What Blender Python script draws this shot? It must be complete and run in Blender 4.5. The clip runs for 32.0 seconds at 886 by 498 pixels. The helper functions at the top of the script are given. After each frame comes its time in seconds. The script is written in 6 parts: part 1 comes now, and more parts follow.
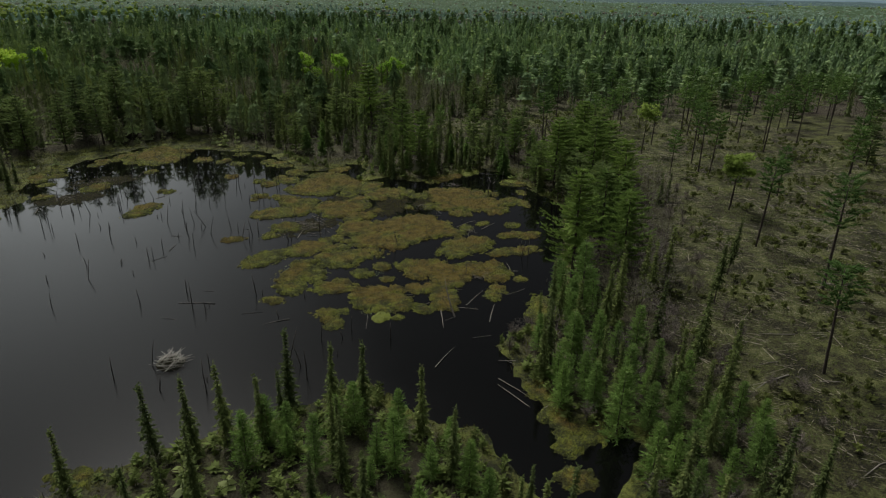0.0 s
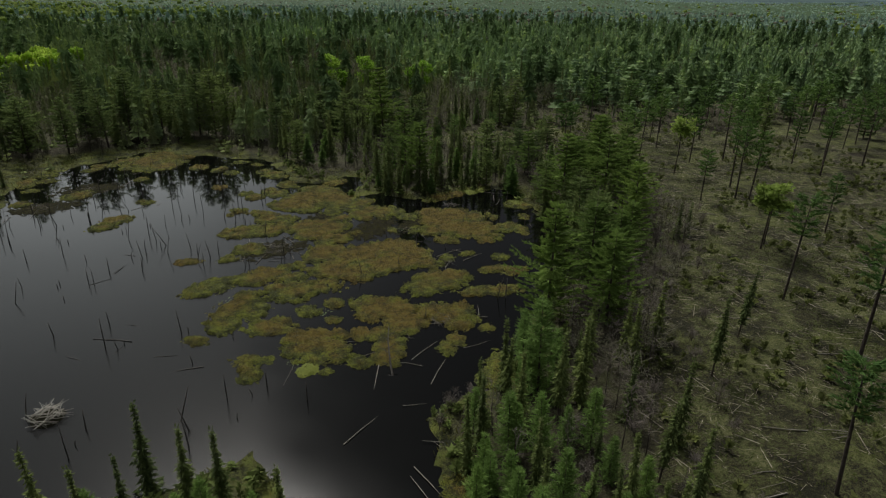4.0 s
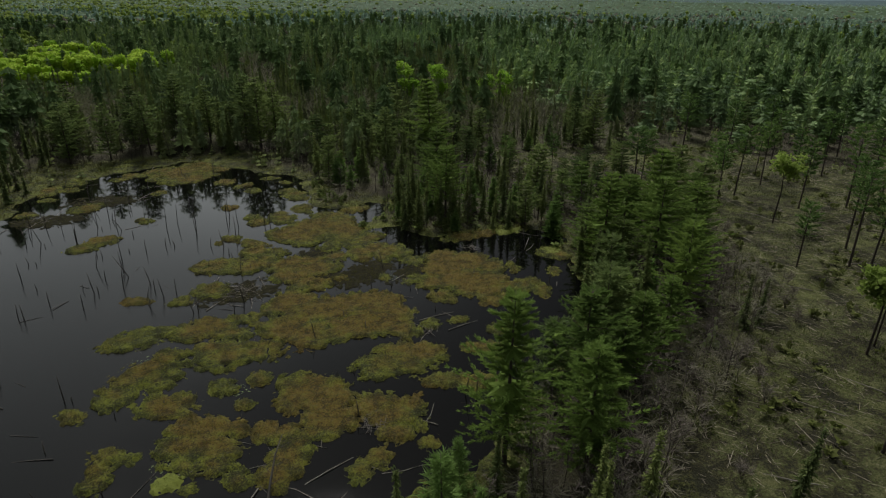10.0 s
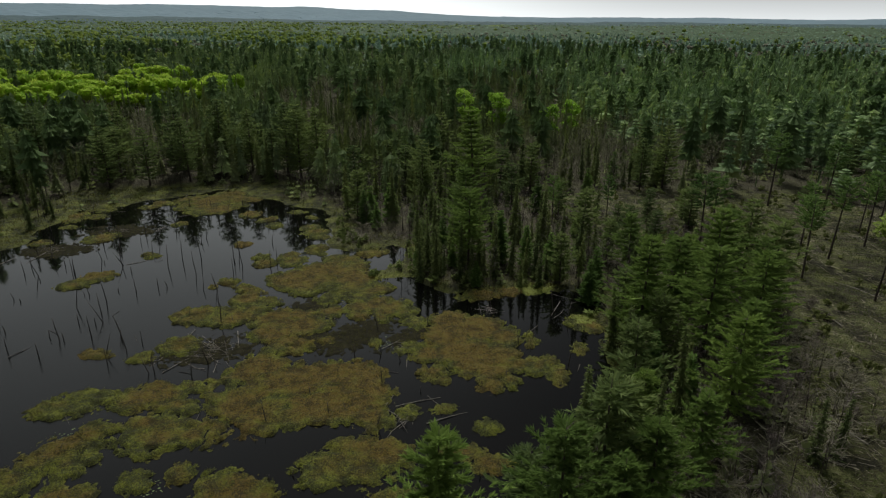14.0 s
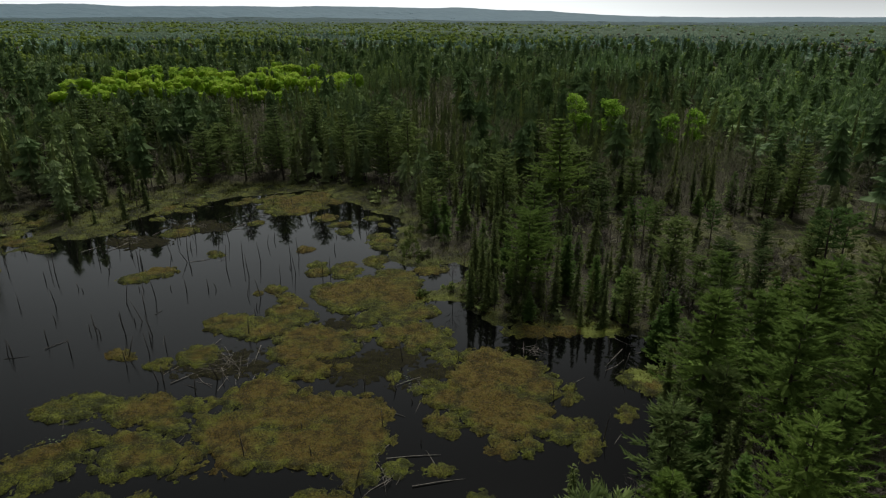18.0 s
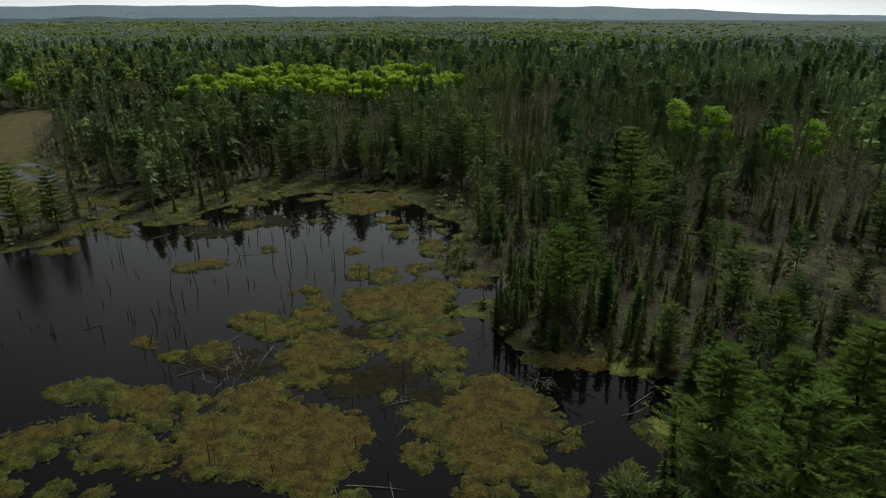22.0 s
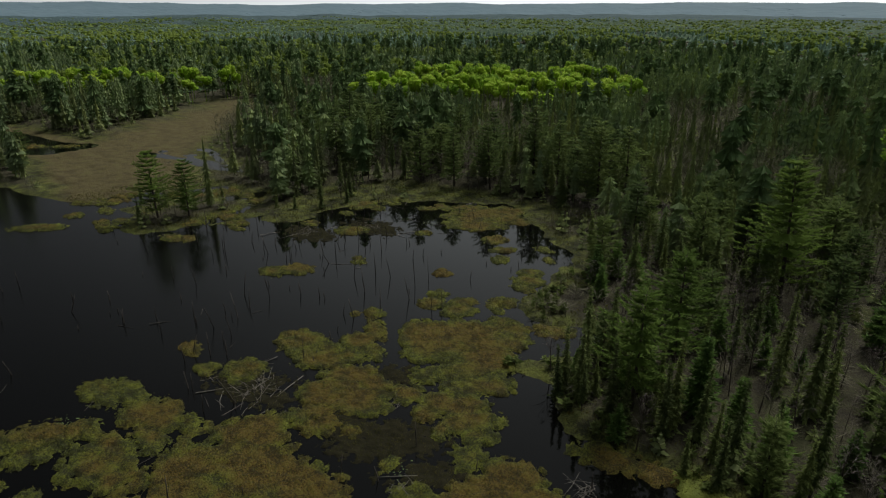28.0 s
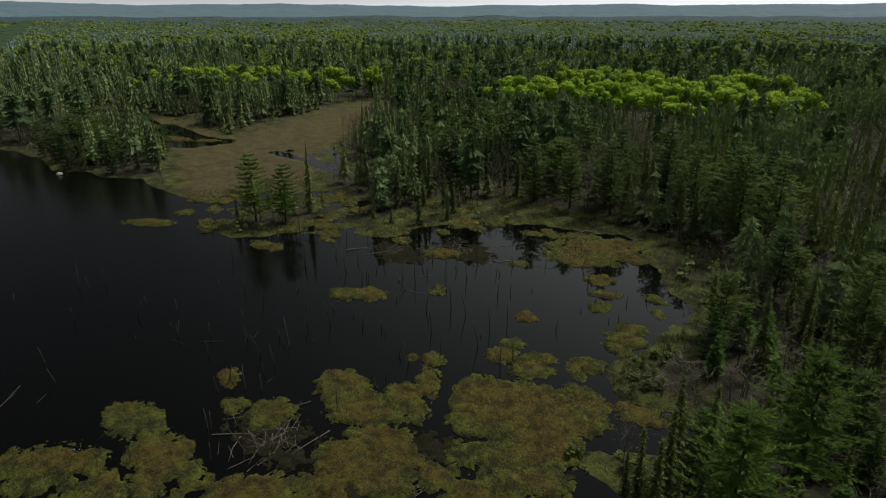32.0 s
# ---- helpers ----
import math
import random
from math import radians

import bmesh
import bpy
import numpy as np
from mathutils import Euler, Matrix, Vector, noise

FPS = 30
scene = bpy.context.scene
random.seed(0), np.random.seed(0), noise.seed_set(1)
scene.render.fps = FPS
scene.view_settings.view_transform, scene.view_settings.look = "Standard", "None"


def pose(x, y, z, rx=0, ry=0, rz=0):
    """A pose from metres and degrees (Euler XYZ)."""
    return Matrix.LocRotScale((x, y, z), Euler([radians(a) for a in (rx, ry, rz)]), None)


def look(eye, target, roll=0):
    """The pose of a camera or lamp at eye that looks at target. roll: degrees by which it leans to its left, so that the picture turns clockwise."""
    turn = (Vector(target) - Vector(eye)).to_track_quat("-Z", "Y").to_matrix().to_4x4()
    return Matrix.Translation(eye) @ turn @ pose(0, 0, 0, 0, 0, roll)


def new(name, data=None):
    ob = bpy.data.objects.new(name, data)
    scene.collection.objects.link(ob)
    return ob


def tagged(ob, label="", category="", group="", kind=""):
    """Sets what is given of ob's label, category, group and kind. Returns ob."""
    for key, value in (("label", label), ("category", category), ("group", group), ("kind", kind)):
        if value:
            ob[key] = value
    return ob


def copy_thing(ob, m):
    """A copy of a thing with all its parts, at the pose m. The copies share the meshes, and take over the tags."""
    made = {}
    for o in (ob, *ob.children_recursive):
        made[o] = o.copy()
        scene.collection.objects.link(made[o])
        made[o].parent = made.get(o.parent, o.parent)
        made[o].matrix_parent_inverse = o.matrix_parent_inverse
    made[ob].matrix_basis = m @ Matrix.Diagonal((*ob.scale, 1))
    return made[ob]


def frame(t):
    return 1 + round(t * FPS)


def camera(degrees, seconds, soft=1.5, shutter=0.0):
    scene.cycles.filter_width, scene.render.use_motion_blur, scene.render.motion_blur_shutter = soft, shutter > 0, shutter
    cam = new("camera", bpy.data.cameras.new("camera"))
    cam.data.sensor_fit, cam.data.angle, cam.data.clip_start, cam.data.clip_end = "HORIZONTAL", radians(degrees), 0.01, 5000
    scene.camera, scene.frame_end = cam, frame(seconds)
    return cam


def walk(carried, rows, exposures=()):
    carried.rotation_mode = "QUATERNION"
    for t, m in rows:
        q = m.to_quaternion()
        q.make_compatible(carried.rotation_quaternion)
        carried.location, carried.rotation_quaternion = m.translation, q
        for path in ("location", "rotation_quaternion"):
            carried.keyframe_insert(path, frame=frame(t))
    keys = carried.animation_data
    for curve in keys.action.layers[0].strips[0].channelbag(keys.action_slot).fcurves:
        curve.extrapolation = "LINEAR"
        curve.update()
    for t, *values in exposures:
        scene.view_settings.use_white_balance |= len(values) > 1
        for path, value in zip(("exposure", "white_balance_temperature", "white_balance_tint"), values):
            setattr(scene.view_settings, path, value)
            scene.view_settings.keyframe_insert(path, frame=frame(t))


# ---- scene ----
cam = camera(71.16, 32.0, soft=1.2)
ROWS = [
    (0.0, 0.59, 0.94, 37.44, -26.33, -22.75, 0.96),
    (0.5, 2.90, 1.70, 37.45, -25.24, -22.74, 0.96),
    (1.0, 5.08, 2.39, 37.47, -24.43, -22.76, 0.97),
    (1.5, 7.28, 3.10, 37.51, -23.79, -22.81, 0.98),
    (2.0, 9.45, 3.88, 37.56, -23.20, -22.83, 0.95),
    (2.5, 11.61, 4.74, 37.59, -22.64, -22.84, 0.92),
    (3.0, 13.76, 5.63, 37.59, -22.05, -22.84, 0.88),
    (3.5, 15.93, 6.56, 37.61, -21.15, -22.86, 0.86),
    (5.5, 24.16, 10.73, 37.57, -15.79, -22.96, 0.78),
    (6.0, 26.06, 11.92, 37.51, -14.38, -22.95, 0.71),
    (6.5, 28.00, 13.16, 37.46, -13.03, -22.94, 0.65),
    (7.0, 29.86, 14.37, 37.41, -12.04, -22.95, 0.60),
    (7.5, 31.70, 15.61, 37.34, -11.29, -22.93, 0.58),
    (8.0, 33.47, 16.96, 37.31, -10.63, -22.92, 0.54),
    (8.5, 35.26, 18.39, 37.24, -9.97, -22.87, 0.54),
    (9.0, 36.94, 19.81, 37.18, -9.32, -22.81, 0.51),
    (9.5, 38.63, 21.32, 37.14, -8.66, -22.76, 0.50),
    (10.0, 40.25, 22.80, 37.09, -8.00, -22.65, 0.49),
    (10.5, 41.85, 24.35, 37.03, -7.28, -22.45, 0.50),
    (11.0, 43.40, 25.87, 37.01, -6.49, -22.04, 0.46),
    (11.5, 44.92, 27.53, 36.94, -5.69, -21.27, 0.49),
    (12.0, 46.38, 29.10, 36.90, -4.90, -20.76, 0.45),
    (12.5, 47.86, 30.82, 36.88, -3.83, -20.68, 0.44),
    (13.0, 49.31, 32.52, 36.88, -2.39, -20.70, 0.38),
    (13.5, 50.70, 34.35, 36.79, -0.78, -20.65, 0.38),
    (14.0, 52.06, 36.19, 36.77, 0.83, -20.65, 0.31),
    (14.5, 53.37, 38.11, 36.71, 2.47, -20.61, 0.29),
    (16.5, 58.12, 44.22, 36.55, 9.23, -20.52, 0.19),
    (17.0, 59.56, 44.96, 36.56, 10.90, -20.62, 0.14),
    (17.5, 61.01, 45.81, 36.56, 12.55, -20.65, 0.12),
    (18.0, 62.36, 46.76, 36.56, 14.19, -20.65, 0.06),
    (18.5, 63.70, 47.75, 36.55, 15.86, -20.65, 0.02),
    (19.0, 65.01, 48.69, 36.53, 17.45, -20.66, 0.01),
    (19.5, 66.26, 49.63, 36.53, 18.98, -20.68, -0.06),
    (20.0, 67.53, 50.75, 36.55, 20.62, -20.69, -0.13),
    (20.5, 68.69, 51.84, 36.54, 22.20, -20.68, -0.13),
    (21.0, 69.87, 53.02, 36.55, 23.72, -20.69, -0.14),
    (21.5, 70.98, 54.22, 36.54, 25.03, -20.70, -0.16),
    (22.0, 72.07, 55.44, 36.53, 26.30, -20.71, -0.14),
    (22.5, 73.05, 56.67, 36.51, 27.52, -20.71, -0.16),
    (23.0, 73.98, 58.01, 36.54, 28.76, -20.71, -0.17),
    (23.5, 74.79, 59.33, 36.52, 29.93, -20.71, -0.15),
    (24.0, 75.51, 60.62, 36.52, 31.12, -20.75, -0.14),
    (24.5, 76.11, 61.99, 36.54, 32.33, -20.76, -0.15),
    (25.0, 76.58, 63.47, 36.56, 33.75, -20.79, -0.16),
    (25.5, 76.88, 64.99, 36.60, 35.33, -20.82, -0.13),
    (27.5, 77.43, 71.94, 36.79, 42.92, -20.88, -0.15),
    (28.0, 77.37, 73.74, 36.83, 44.90, -20.88, -0.15),
    (28.5, 77.16, 75.51, 36.85, 46.83, -20.87, -0.13),
    (29.0, 76.86, 77.37, 36.85, 48.82, -20.79, -0.14),
    (29.5, 76.54, 79.14, 36.88, 50.74, -20.77, -0.13),
    (30.0, 76.14, 80.98, 36.91, 52.73, -20.76, -0.11),
    (30.5, 75.61, 82.83, 36.94, 54.66, -20.75, -0.11),
    (31.0, 74.93, 84.67, 36.98, 56.61, -20.72, -0.10),
    (31.5, 74.21, 86.46, 36.98, 58.12, -20.71, -0.10),
    (32.0, 73.23, 88.28, 37.02, 59.20, -20.75, -0.06),
]
walk(cam, [(t, pose(x, y, z, 90 + pitch, 0, yaw) @ pose(0, 0, 0, 0, 0, roll)) for t, x, y, z, yaw, pitch, roll in ROWS], exposures=[(0.0, 0.33), (10.0, 0.28), (14.0, 0.26), (18.0, 0.13), (25.0, 0.11), (32.0, 0.02)])

# ---- world and sun ----
SUN_ELEV, SUN_AZ = 54.0, -4.0        # degrees; azimuth clockwise from +y
world = bpy.data.worlds.new("sky")
scene.world = world
world.use_nodes = True
wn = world.node_tree.nodes
wl = world.node_tree.links
wn.clear()
sky = wn.new("ShaderNodeTexSky")
sky.sky_type = "NISHITA"
sky.sun_disc = False
sky.sun_elevation = radians(SUN_ELEV)
sky.sun_rotation = radians(SUN_AZ)
sky.air_density, sky.dust_density, sky.ozone_density = 1.0, 1.5, 1.0
hsv = wn.new("ShaderNodeHueSaturation")
hsv.inputs["Saturation"].default_value = 0.35
bg = wn.new("ShaderNodeBackground")
bg.inputs["Strength"].default_value = 0.012
wout = wn.new("ShaderNodeOutputWorld")
wl.new(sky.outputs[0], hsv.inputs["Color"])
wl.new(hsv.outputs[0], bg.inputs["Color"])
# pale haze low over the horizon, all round
tc, sep = wn.new("ShaderNodeTexCoord"), wn.new("ShaderNodeSeparateXYZ")
wl.new(tc.outputs["Generated"], sep.inputs[0])
low_ = wn.new("ShaderNodeMath")
low_.operation, low_.use_clamp = "SUBTRACT", True
low_.inputs[0].default_value = 1.0
wl.new(sep.outputs["Z"], low_.inputs[1])
haze = wn.new("ShaderNodeMath")
haze.operation = "POWER"
haze.inputs[1].default_value = 16.0
wl.new(low_.outputs[0], haze.inputs[0])
hs = wn.new("ShaderNodeMath")
hs.operation = "MULTIPLY"
hs.inputs[1].default_value = 0.64
wl.new(haze.outputs[0], hs.inputs[0])
bg2 = wn.new("ShaderNodeBackground")
bg2.inputs["Color"].default_value = (0.93, 0.98, 1.0, 1)
wl.new(hs.outputs[0], bg2.inputs["Strength"])
# the cloud sheet: brightest overhead and low under the sun (heading left of +y, height, width power, strength)
_a, _e = radians(SUN_AZ), radians(SUN_ELEV)
SUN_TO = Vector((math.sin(_a) * math.cos(_e), math.cos(_a) * math.cos(_e), math.sin(_e)))
total = bg2.outputs[0]
for head_, high_, power_, amount_ in ((6, 13, 30, 0.46), (34, 11, 7, 0.46), (0, 90, 10, 1.4)):
    dot = wn.new("ShaderNodeVectorMath")
    dot.operation = "DOT_PRODUCT"
    dot.inputs[1].default_value = (-math.sin(radians(head_)) * math.cos(radians(high_)), math.cos(radians(head_)) * math.cos(radians(high_)), math.sin(radians(high_)))
    wl.new(tc.outputs["Generated"], dot.inputs[0])
    last_ = dot.outputs["Value"]
    for op_, val_ in (("MAXIMUM", 0.0), ("POWER", power_), ("MULTIPLY", amount_)):
        mt = wn.new("ShaderNodeMath")
        mt.operation = op_
        mt.inputs[1].default_value = val_
        wl.new(last_, mt.inputs[0])
        last_ = mt.outputs[0]
    bg3 = wn.new("ShaderNodeBackground")
    bg3.inputs["Color"].default_value = (0.94, 1.0, 0.99, 1)
    wl.new(last_, bg3.inputs["Strength"])
    more = wn.new("ShaderNodeAddShader")
    wl.new(total, more.inputs[0])
    wl.new(bg3.outputs[0], more.inputs[1])
    total = more.outputs[0]
both = wn.new("ShaderNodeAddShader")
wl.new(bg.outputs[0], both.inputs[0])
wl.new(total, both.inputs[1])
wl.new(both.outputs[0], wout.inputs["Surface"])

sun_data = bpy.data.lights.new("sun", "SUN")
sun_data.energy, sun_data.angle, sun_data.color = 2.7, radians(16), (1.0, 0.97, 0.91)
sun = new("sun", sun_data)
sun.matrix_world = look(SUN_TO * 400, (0, 0, 0))


# ---- materials ----
def material(name):
    m = bpy.data.materials.new(name)
    m.use_nodes = True
    t = m.node_tree
    t.nodes.clear()
    out = t.nodes.new("ShaderNodeOutputMaterial")
    return m, t.nodes, t.links, out


def ramp(nodes, stops):
    r = nodes.new("ShaderNodeValToRGB")
    e = r.color_ramp.elements
    while len(e) < len(stops):
        e.new(0.5)
    for k, (p, c) in enumerate(stops):
        e[k].position, e[k].color = p, (*c, 1)
    return r


def noise_tex(nodes, links, scale, detail=4, coord="pos", rough=0.55):
    n = nodes.new("ShaderNodeTexNoise")
    n.inputs["Scale"].default_value, n.inputs["Detail"].default_value, n.inputs["Roughness"].default_value = scale, detail, rough
    if coord == "pos":
        g = nodes.new("ShaderNodeNewGeometry")
        links.new(g.outputs["Position"], n.inputs["Vector"])
    else:
        g = nodes.new("ShaderNodeTexCoord")
        links.new(g.outputs["Object"], n.inputs["Vector"])
    return n


def mix_col(nodes, links, fac, a, b, mode="MIX"):
    m = nodes.new("ShaderNodeMix")
    m.data_type, m.blend_type = "RGBA", mode
    for sock, v in ((m.inputs[0], fac), (m.inputs[6], a), (m.inputs[7], b)):
        if isinstance(v, (int, float)):
            sock.default_value = v
        elif isinstance(v, tuple):
            sock.default_value = (*v, 1)
        else:
            links.new(v, sock)
    return m.outputs[2]


def math_node(nodes, links, op, a, b=0.0, clamp=False):
    m = nodes.new("ShaderNodeMath")
    m.operation, m.use_clamp = op, clamp
    for sock, v in ((m.inputs[0], a), (m.inputs[1], b)):
        if isinstance(v, (int, float)):
            sock.default_value = v
        else:
            links.new(v, sock)
    return m.outputs[0]


def stretch(nodes, links, v, gain=2.3):
    return math_node(nodes, links, "ADD", math_node(nodes, links, "MULTIPLY", math_node(nodes, links, "SUBTRACT", v, 0.5), gain), 0.5)


def foliage(name, dark, mid, light, single=True, glow=0.35, patch=0.06):
    """Needles or leaves: thin, let some light through; tone varies from tree to tree and from spray to spray."""
    m, n, l, out = material(name)
    g = n.new("ShaderNodeNewGeometry")
    if single:
        o = n.new("ShaderNodeObjectInfo")
        tone = o.outputs["Random"]
    else:
        own = n.new("ShaderNodeAttribute")
        own.attribute_name = "tone"
        tone = math_node(n, l, "ADD", math_node(n, l, "MULTIPLY", stretch(n, l, noise_tex(n, l, patch, 3).outputs["Fac"], 2.2), 0.5), math_node(n, l, "MULTIPLY", own.outputs["Fac"], 0.6))
    t = math_node(n, l, "MULTIPLY", tone, 0.6)
    t = math_node(n, l, "ADD", t, math_node(n, l, "MULTIPLY", g.outputs["Random Per Island"], 0.4 if single else 0.25))
    r = ramp(n, [(0.12, dark), (0.5, mid), (0.9, light)])
    l.new(t, r.inputs["Fac"])
    d = n.new("ShaderNodeBsdfPrincipled")
    d.inputs["Roughness"].default_value = 0.8
    d.inputs["Specular IOR Level"].default_value = 0.1
    tr = n.new("ShaderNodeBsdfTranslucent")
    l.new(r.outputs[0], d.inputs["Base Color"])
    l.new(mix_col(n, l, 0.35, r.outputs[0], (0.12, 0.17, 0.055), "MIX"), tr.inputs["Color"])
    mx = n.new("ShaderNodeMixShader")
    mx.inputs[0].default_value = glow
    l.new(d.outputs[0], mx.inputs[1])
    l.new(tr.outputs[0], mx.inputs[2])
    l.new(mx.outputs[0], out.inputs[0])
    return m


def rough_mat(name, stops, scale, rough=0.85, bump=0.4, fine=6.0, coord="pos", spec=0.3):
    m, n, l, out = material(name)
    a = noise_tex(n, l, scale, 5, coord)
    b = noise_tex(n, l, scale * fine, 4, coord, 0.7)
    f = math_node(n, l, "ADD", math_node(n, l, "MULTIPLY", a.outputs["Fac"], 0.65), math_node(n, l, "MULTIPLY", b.outputs["Fac"], 0.35))
    r = ramp(n, stops)
    l.new(f, r.inputs["Fac"])
    d = n.new("ShaderNodeBsdfPrincipled")
    d.inputs["Roughness"].default_value = rough
    d.inputs["Specular IOR Level"].default_value = spec
    bp = n.new("ShaderNodeBump")
    bp.inputs["Strength"].default_value, bp.inputs["Distance"].default_value = bump, 0.1
    l.new(b.outputs["Fac"], bp.inputs["Height"])
    l.new(bp.outputs[0], d.inputs["Normal"])
    l.new(r.outputs[0], d.inputs["Base Color"])
    l.new(d.outputs[0], out.inputs[0])
    return m


M_SPRUCE = foliage("spruce_needles", (0.0759, 0.1035, 0.0414), (0.1346, 0.169, 0.05865), (0.2156, 0.2587, 0.08107), glow=0.4)
M_PINE = foliage("white_pine_needles", (0.0882, 0.1428, 0.03528), (0.1495, 0.231, 0.0504), (0.2142, 0.3066, 0.06552), glow=0.4)
M_FIR = foliage("fir_needles", (0.08467, 0.1512, 0.04355), (0.1452, 0.2419, 0.06048), (0.2117, 0.3266, 0.07983), glow=0.45)
M_NPINE = foliage("northern_pine_needles", (0.0693, 0.105, 0.042), (0.126, 0.1743, 0.0588), (0.1974, 0.2551, 0.0798), glow=0.45)
M_REDPINE = foliage("red_pine_needles", (0.0575, 0.11, 0.0316), (0.092, 0.165, 0.0438), (0.149, 0.242, 0.0608), glow=0.35)
M_TAM = foliage("tamarack_needles", (0.117, 0.1833, 0.054), (0.162, 0.2619, 0.0684), (0.216, 0.3317, 0.0828), glow=0.45)
M_BIRCH = foliage("birch_leaves", (0.187, 0.255, 0.0595), (0.289, 0.3825, 0.085), (0.374, 0.493, 0.119), glow=0.6)
M_ASPEN = foliage("aspen_leaves", (0.16, 0.3, 0.035), (0.26, 0.45, 0.045), (0.36, 0.53, 0.08), glow=0.5)
M_WOODS = foliage("woods_needles", (0.1326, 0.1568, 0.08099), (0.2449, 0.2876, 0.1252), (0.4322, 0.4836, 0.1748), single=False, glow=0.55, patch=0.03)
# needle green with extra blue, so the colour holds some haze of distance
M_PINEWOODS = foliage("pine_woods_hazed", (0.1382, 0.1932, 0.1094), (0.2767, 0.3556, 0.1676), (0.4495, 0.5378, 0.2186), single=False, glow=0.45, patch=0.02)
M_ASPENWOODS = foliage("aspen_woods_leaves", (0.2341, 0.4051, 0.05403), (0.3965, 0.5703, 0.06303), (0.578, 0.6903, 0.1081), single=False, glow=0.6, patch=0.08)
# bright pine green, lightened further in place of haze and light over the east
M_EASTWOODS = foliage("eastern_pine_hazed", (0.1541, 0.2247, 0.1375), (0.3231, 0.4379, 0.22), (0.5965, 0.71, 0.2999), single=False, glow=0.5, patch=0.02)
# paler and bluer than the pines: haze is put into this colour
M_HAZYWOODS = foliage("far_woods_hazed", (0.1849, 0.264, 0.2437), (0.3236, 0.4464, 0.3582), (0.4785, 0.6287, 0.4383), single=False, glow=0.45, patch=0.012)
M_OLDPINE = foliage("old_pine_needles", (0.0975, 0.156, 0.0702), (0.1625, 0.2405, 0.1011), (0.247, 0.338, 0.1404), single=False, glow=0.45, patch=0.02)
# darkened green, painted shade for the gaps between far crowns
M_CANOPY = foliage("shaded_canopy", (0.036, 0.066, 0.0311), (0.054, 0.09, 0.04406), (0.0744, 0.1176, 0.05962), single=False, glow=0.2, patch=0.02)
# hill trees in blue-grey: the air's haze painted as their own colour
M_HAZYHILLS = foliage("hazed_hill_woods", (0.0638, 0.1015, 0.1073), (0.087, 0.1334, 0.1392), (0.116, 0.1682, 0.1566), single=False, glow=0.3, patch=0.006)
# aspen green with less saturation: distance haze mixed into the leaf colour
M_FARASPEN = foliage("far_aspen_hazed", (0.1645, 0.2244, 0.04987), (0.24, 0.318, 0.06484), (0.3154, 0.3989, 0.08478), single=False, glow=0.55, patch=0.03)
# the last ridge, palest and bluest, with the thickest painted haze
M_HAZYRIDGE = foliage("hazed_ridge_woods", (0.15, 0.222, 0.267), (0.177, 0.255, 0.3), (0.201, 0.282, 0.318), single=False, glow=0.3, patch=0.006)
M_TWIG = rough_mat("bare_twigs", [(0.3, (0.08, 0.066, 0.058)), (0.7, (0.17, 0.145, 0.13))], 1.5)
M_BUDS = foliage("budding_twigs", (0.09477, 0.08732, 0.06669), (0.1555, 0.1429, 0.1077), (0.2066, 0.2011, 0.1334), single=False, glow=0.35, patch=0.1)
M_BARK = rough_mat("bark", [(0.3, (0.035, 0.028, 0.023)), (0.7, (0.095, 0.075, 0.062))], 3.0)
M_PALEBARK = rough_mat("pale_bark", [(0.3, (0.2, 0.19, 0.16)), (0.7, (0.42, 0.4, 0.34))], 3.0)
M_DEAD = rough_mat("weathered_dead_wood", [(0.3, (0.08, 0.072, 0.064)), (0.7, (0.256, 0.232, 0.2))], 3.0, coord="obj")
M_BLEACH = rough_mat("bleached_sticks", [(0.3, (0.2, 0.19, 0.17)), (0.7, (0.5, 0.47, 0.42))], 2.0, coord="obj")
M_SNAG = rough_mat("wet_dark_wood", [(0.3, (0.02, 0.017, 0.014)), (0.7, (0.08, 0.07, 0.06))], 3.0, rough=0.6)
M_SLASH = rough_mat("cut_slash_wood", [(0.3, (0.16, 0.13, 0.1)), (0.7, (0.55, 0.49, 0.4))], 1.2)
M_SEDGE, n, l, out = material("sedge_mat")
d = n.new("ShaderNodeBsdfPrincipled")
d.inputs["Roughness"].default_value = 0.9
d.inputs["Specular IOR Level"].default_value = 0.2
big, mid, fine = noise_tex(n, l, 0.16, 4), noise_tex(n, l, 0.7, 5, rough=0.7), noise_tex(n, l, 7.0, 4, rough=0.8)
f = stretch(n, l, math_node(n, l, "ADD", math_node(n, l, "MULTIPLY", mid.outputs["Fac"], 0.45), math_node(n, l, "MULTIPLY", fine.outputs["Fac"], 0.55)), 3.2)
r_rust = ramp(n, [(0.36, (0.0465, 0.0338, 0.0088)), (0.46, (0.0987, 0.0695, 0.0157)), (0.55, (0.1488, 0.0976, 0.0202)), (0.66, (0.1318, 0.1135, 0.0218))])
r_olive = ramp(n, [(0.36, (0.0262, 0.0304, 0.0099)), (0.47, (0.0606, 0.0687, 0.0161)), (0.57, (0.1010, 0.1132, 0.0197)), (0.68, (0.1515, 0.1669, 0.0224))])
for r in (r_rust, r_olive):
    l.new(f, r.inputs["Fac"])
ar = n.new("ShaderNodeAttribute")
ar.attribute_name = "rim"
oi = n.new("ShaderNodeObjectInfo")
k_ = math_node(n, l, "ADD", ar.outputs["Fac"], math_node(n, l, "MULTIPLY", math_node(n, l, "SUBTRACT", big.outputs["Fac"], 0.478), 4.5))
k_ = math_node(n, l, "ADD", k_, math_node(n, l, "MULTIPLY", math_node(n, l, "SUBTRACT", oi.outputs["Random"], 0.5), 0.5), True)
bp = n.new("ShaderNodeBump")
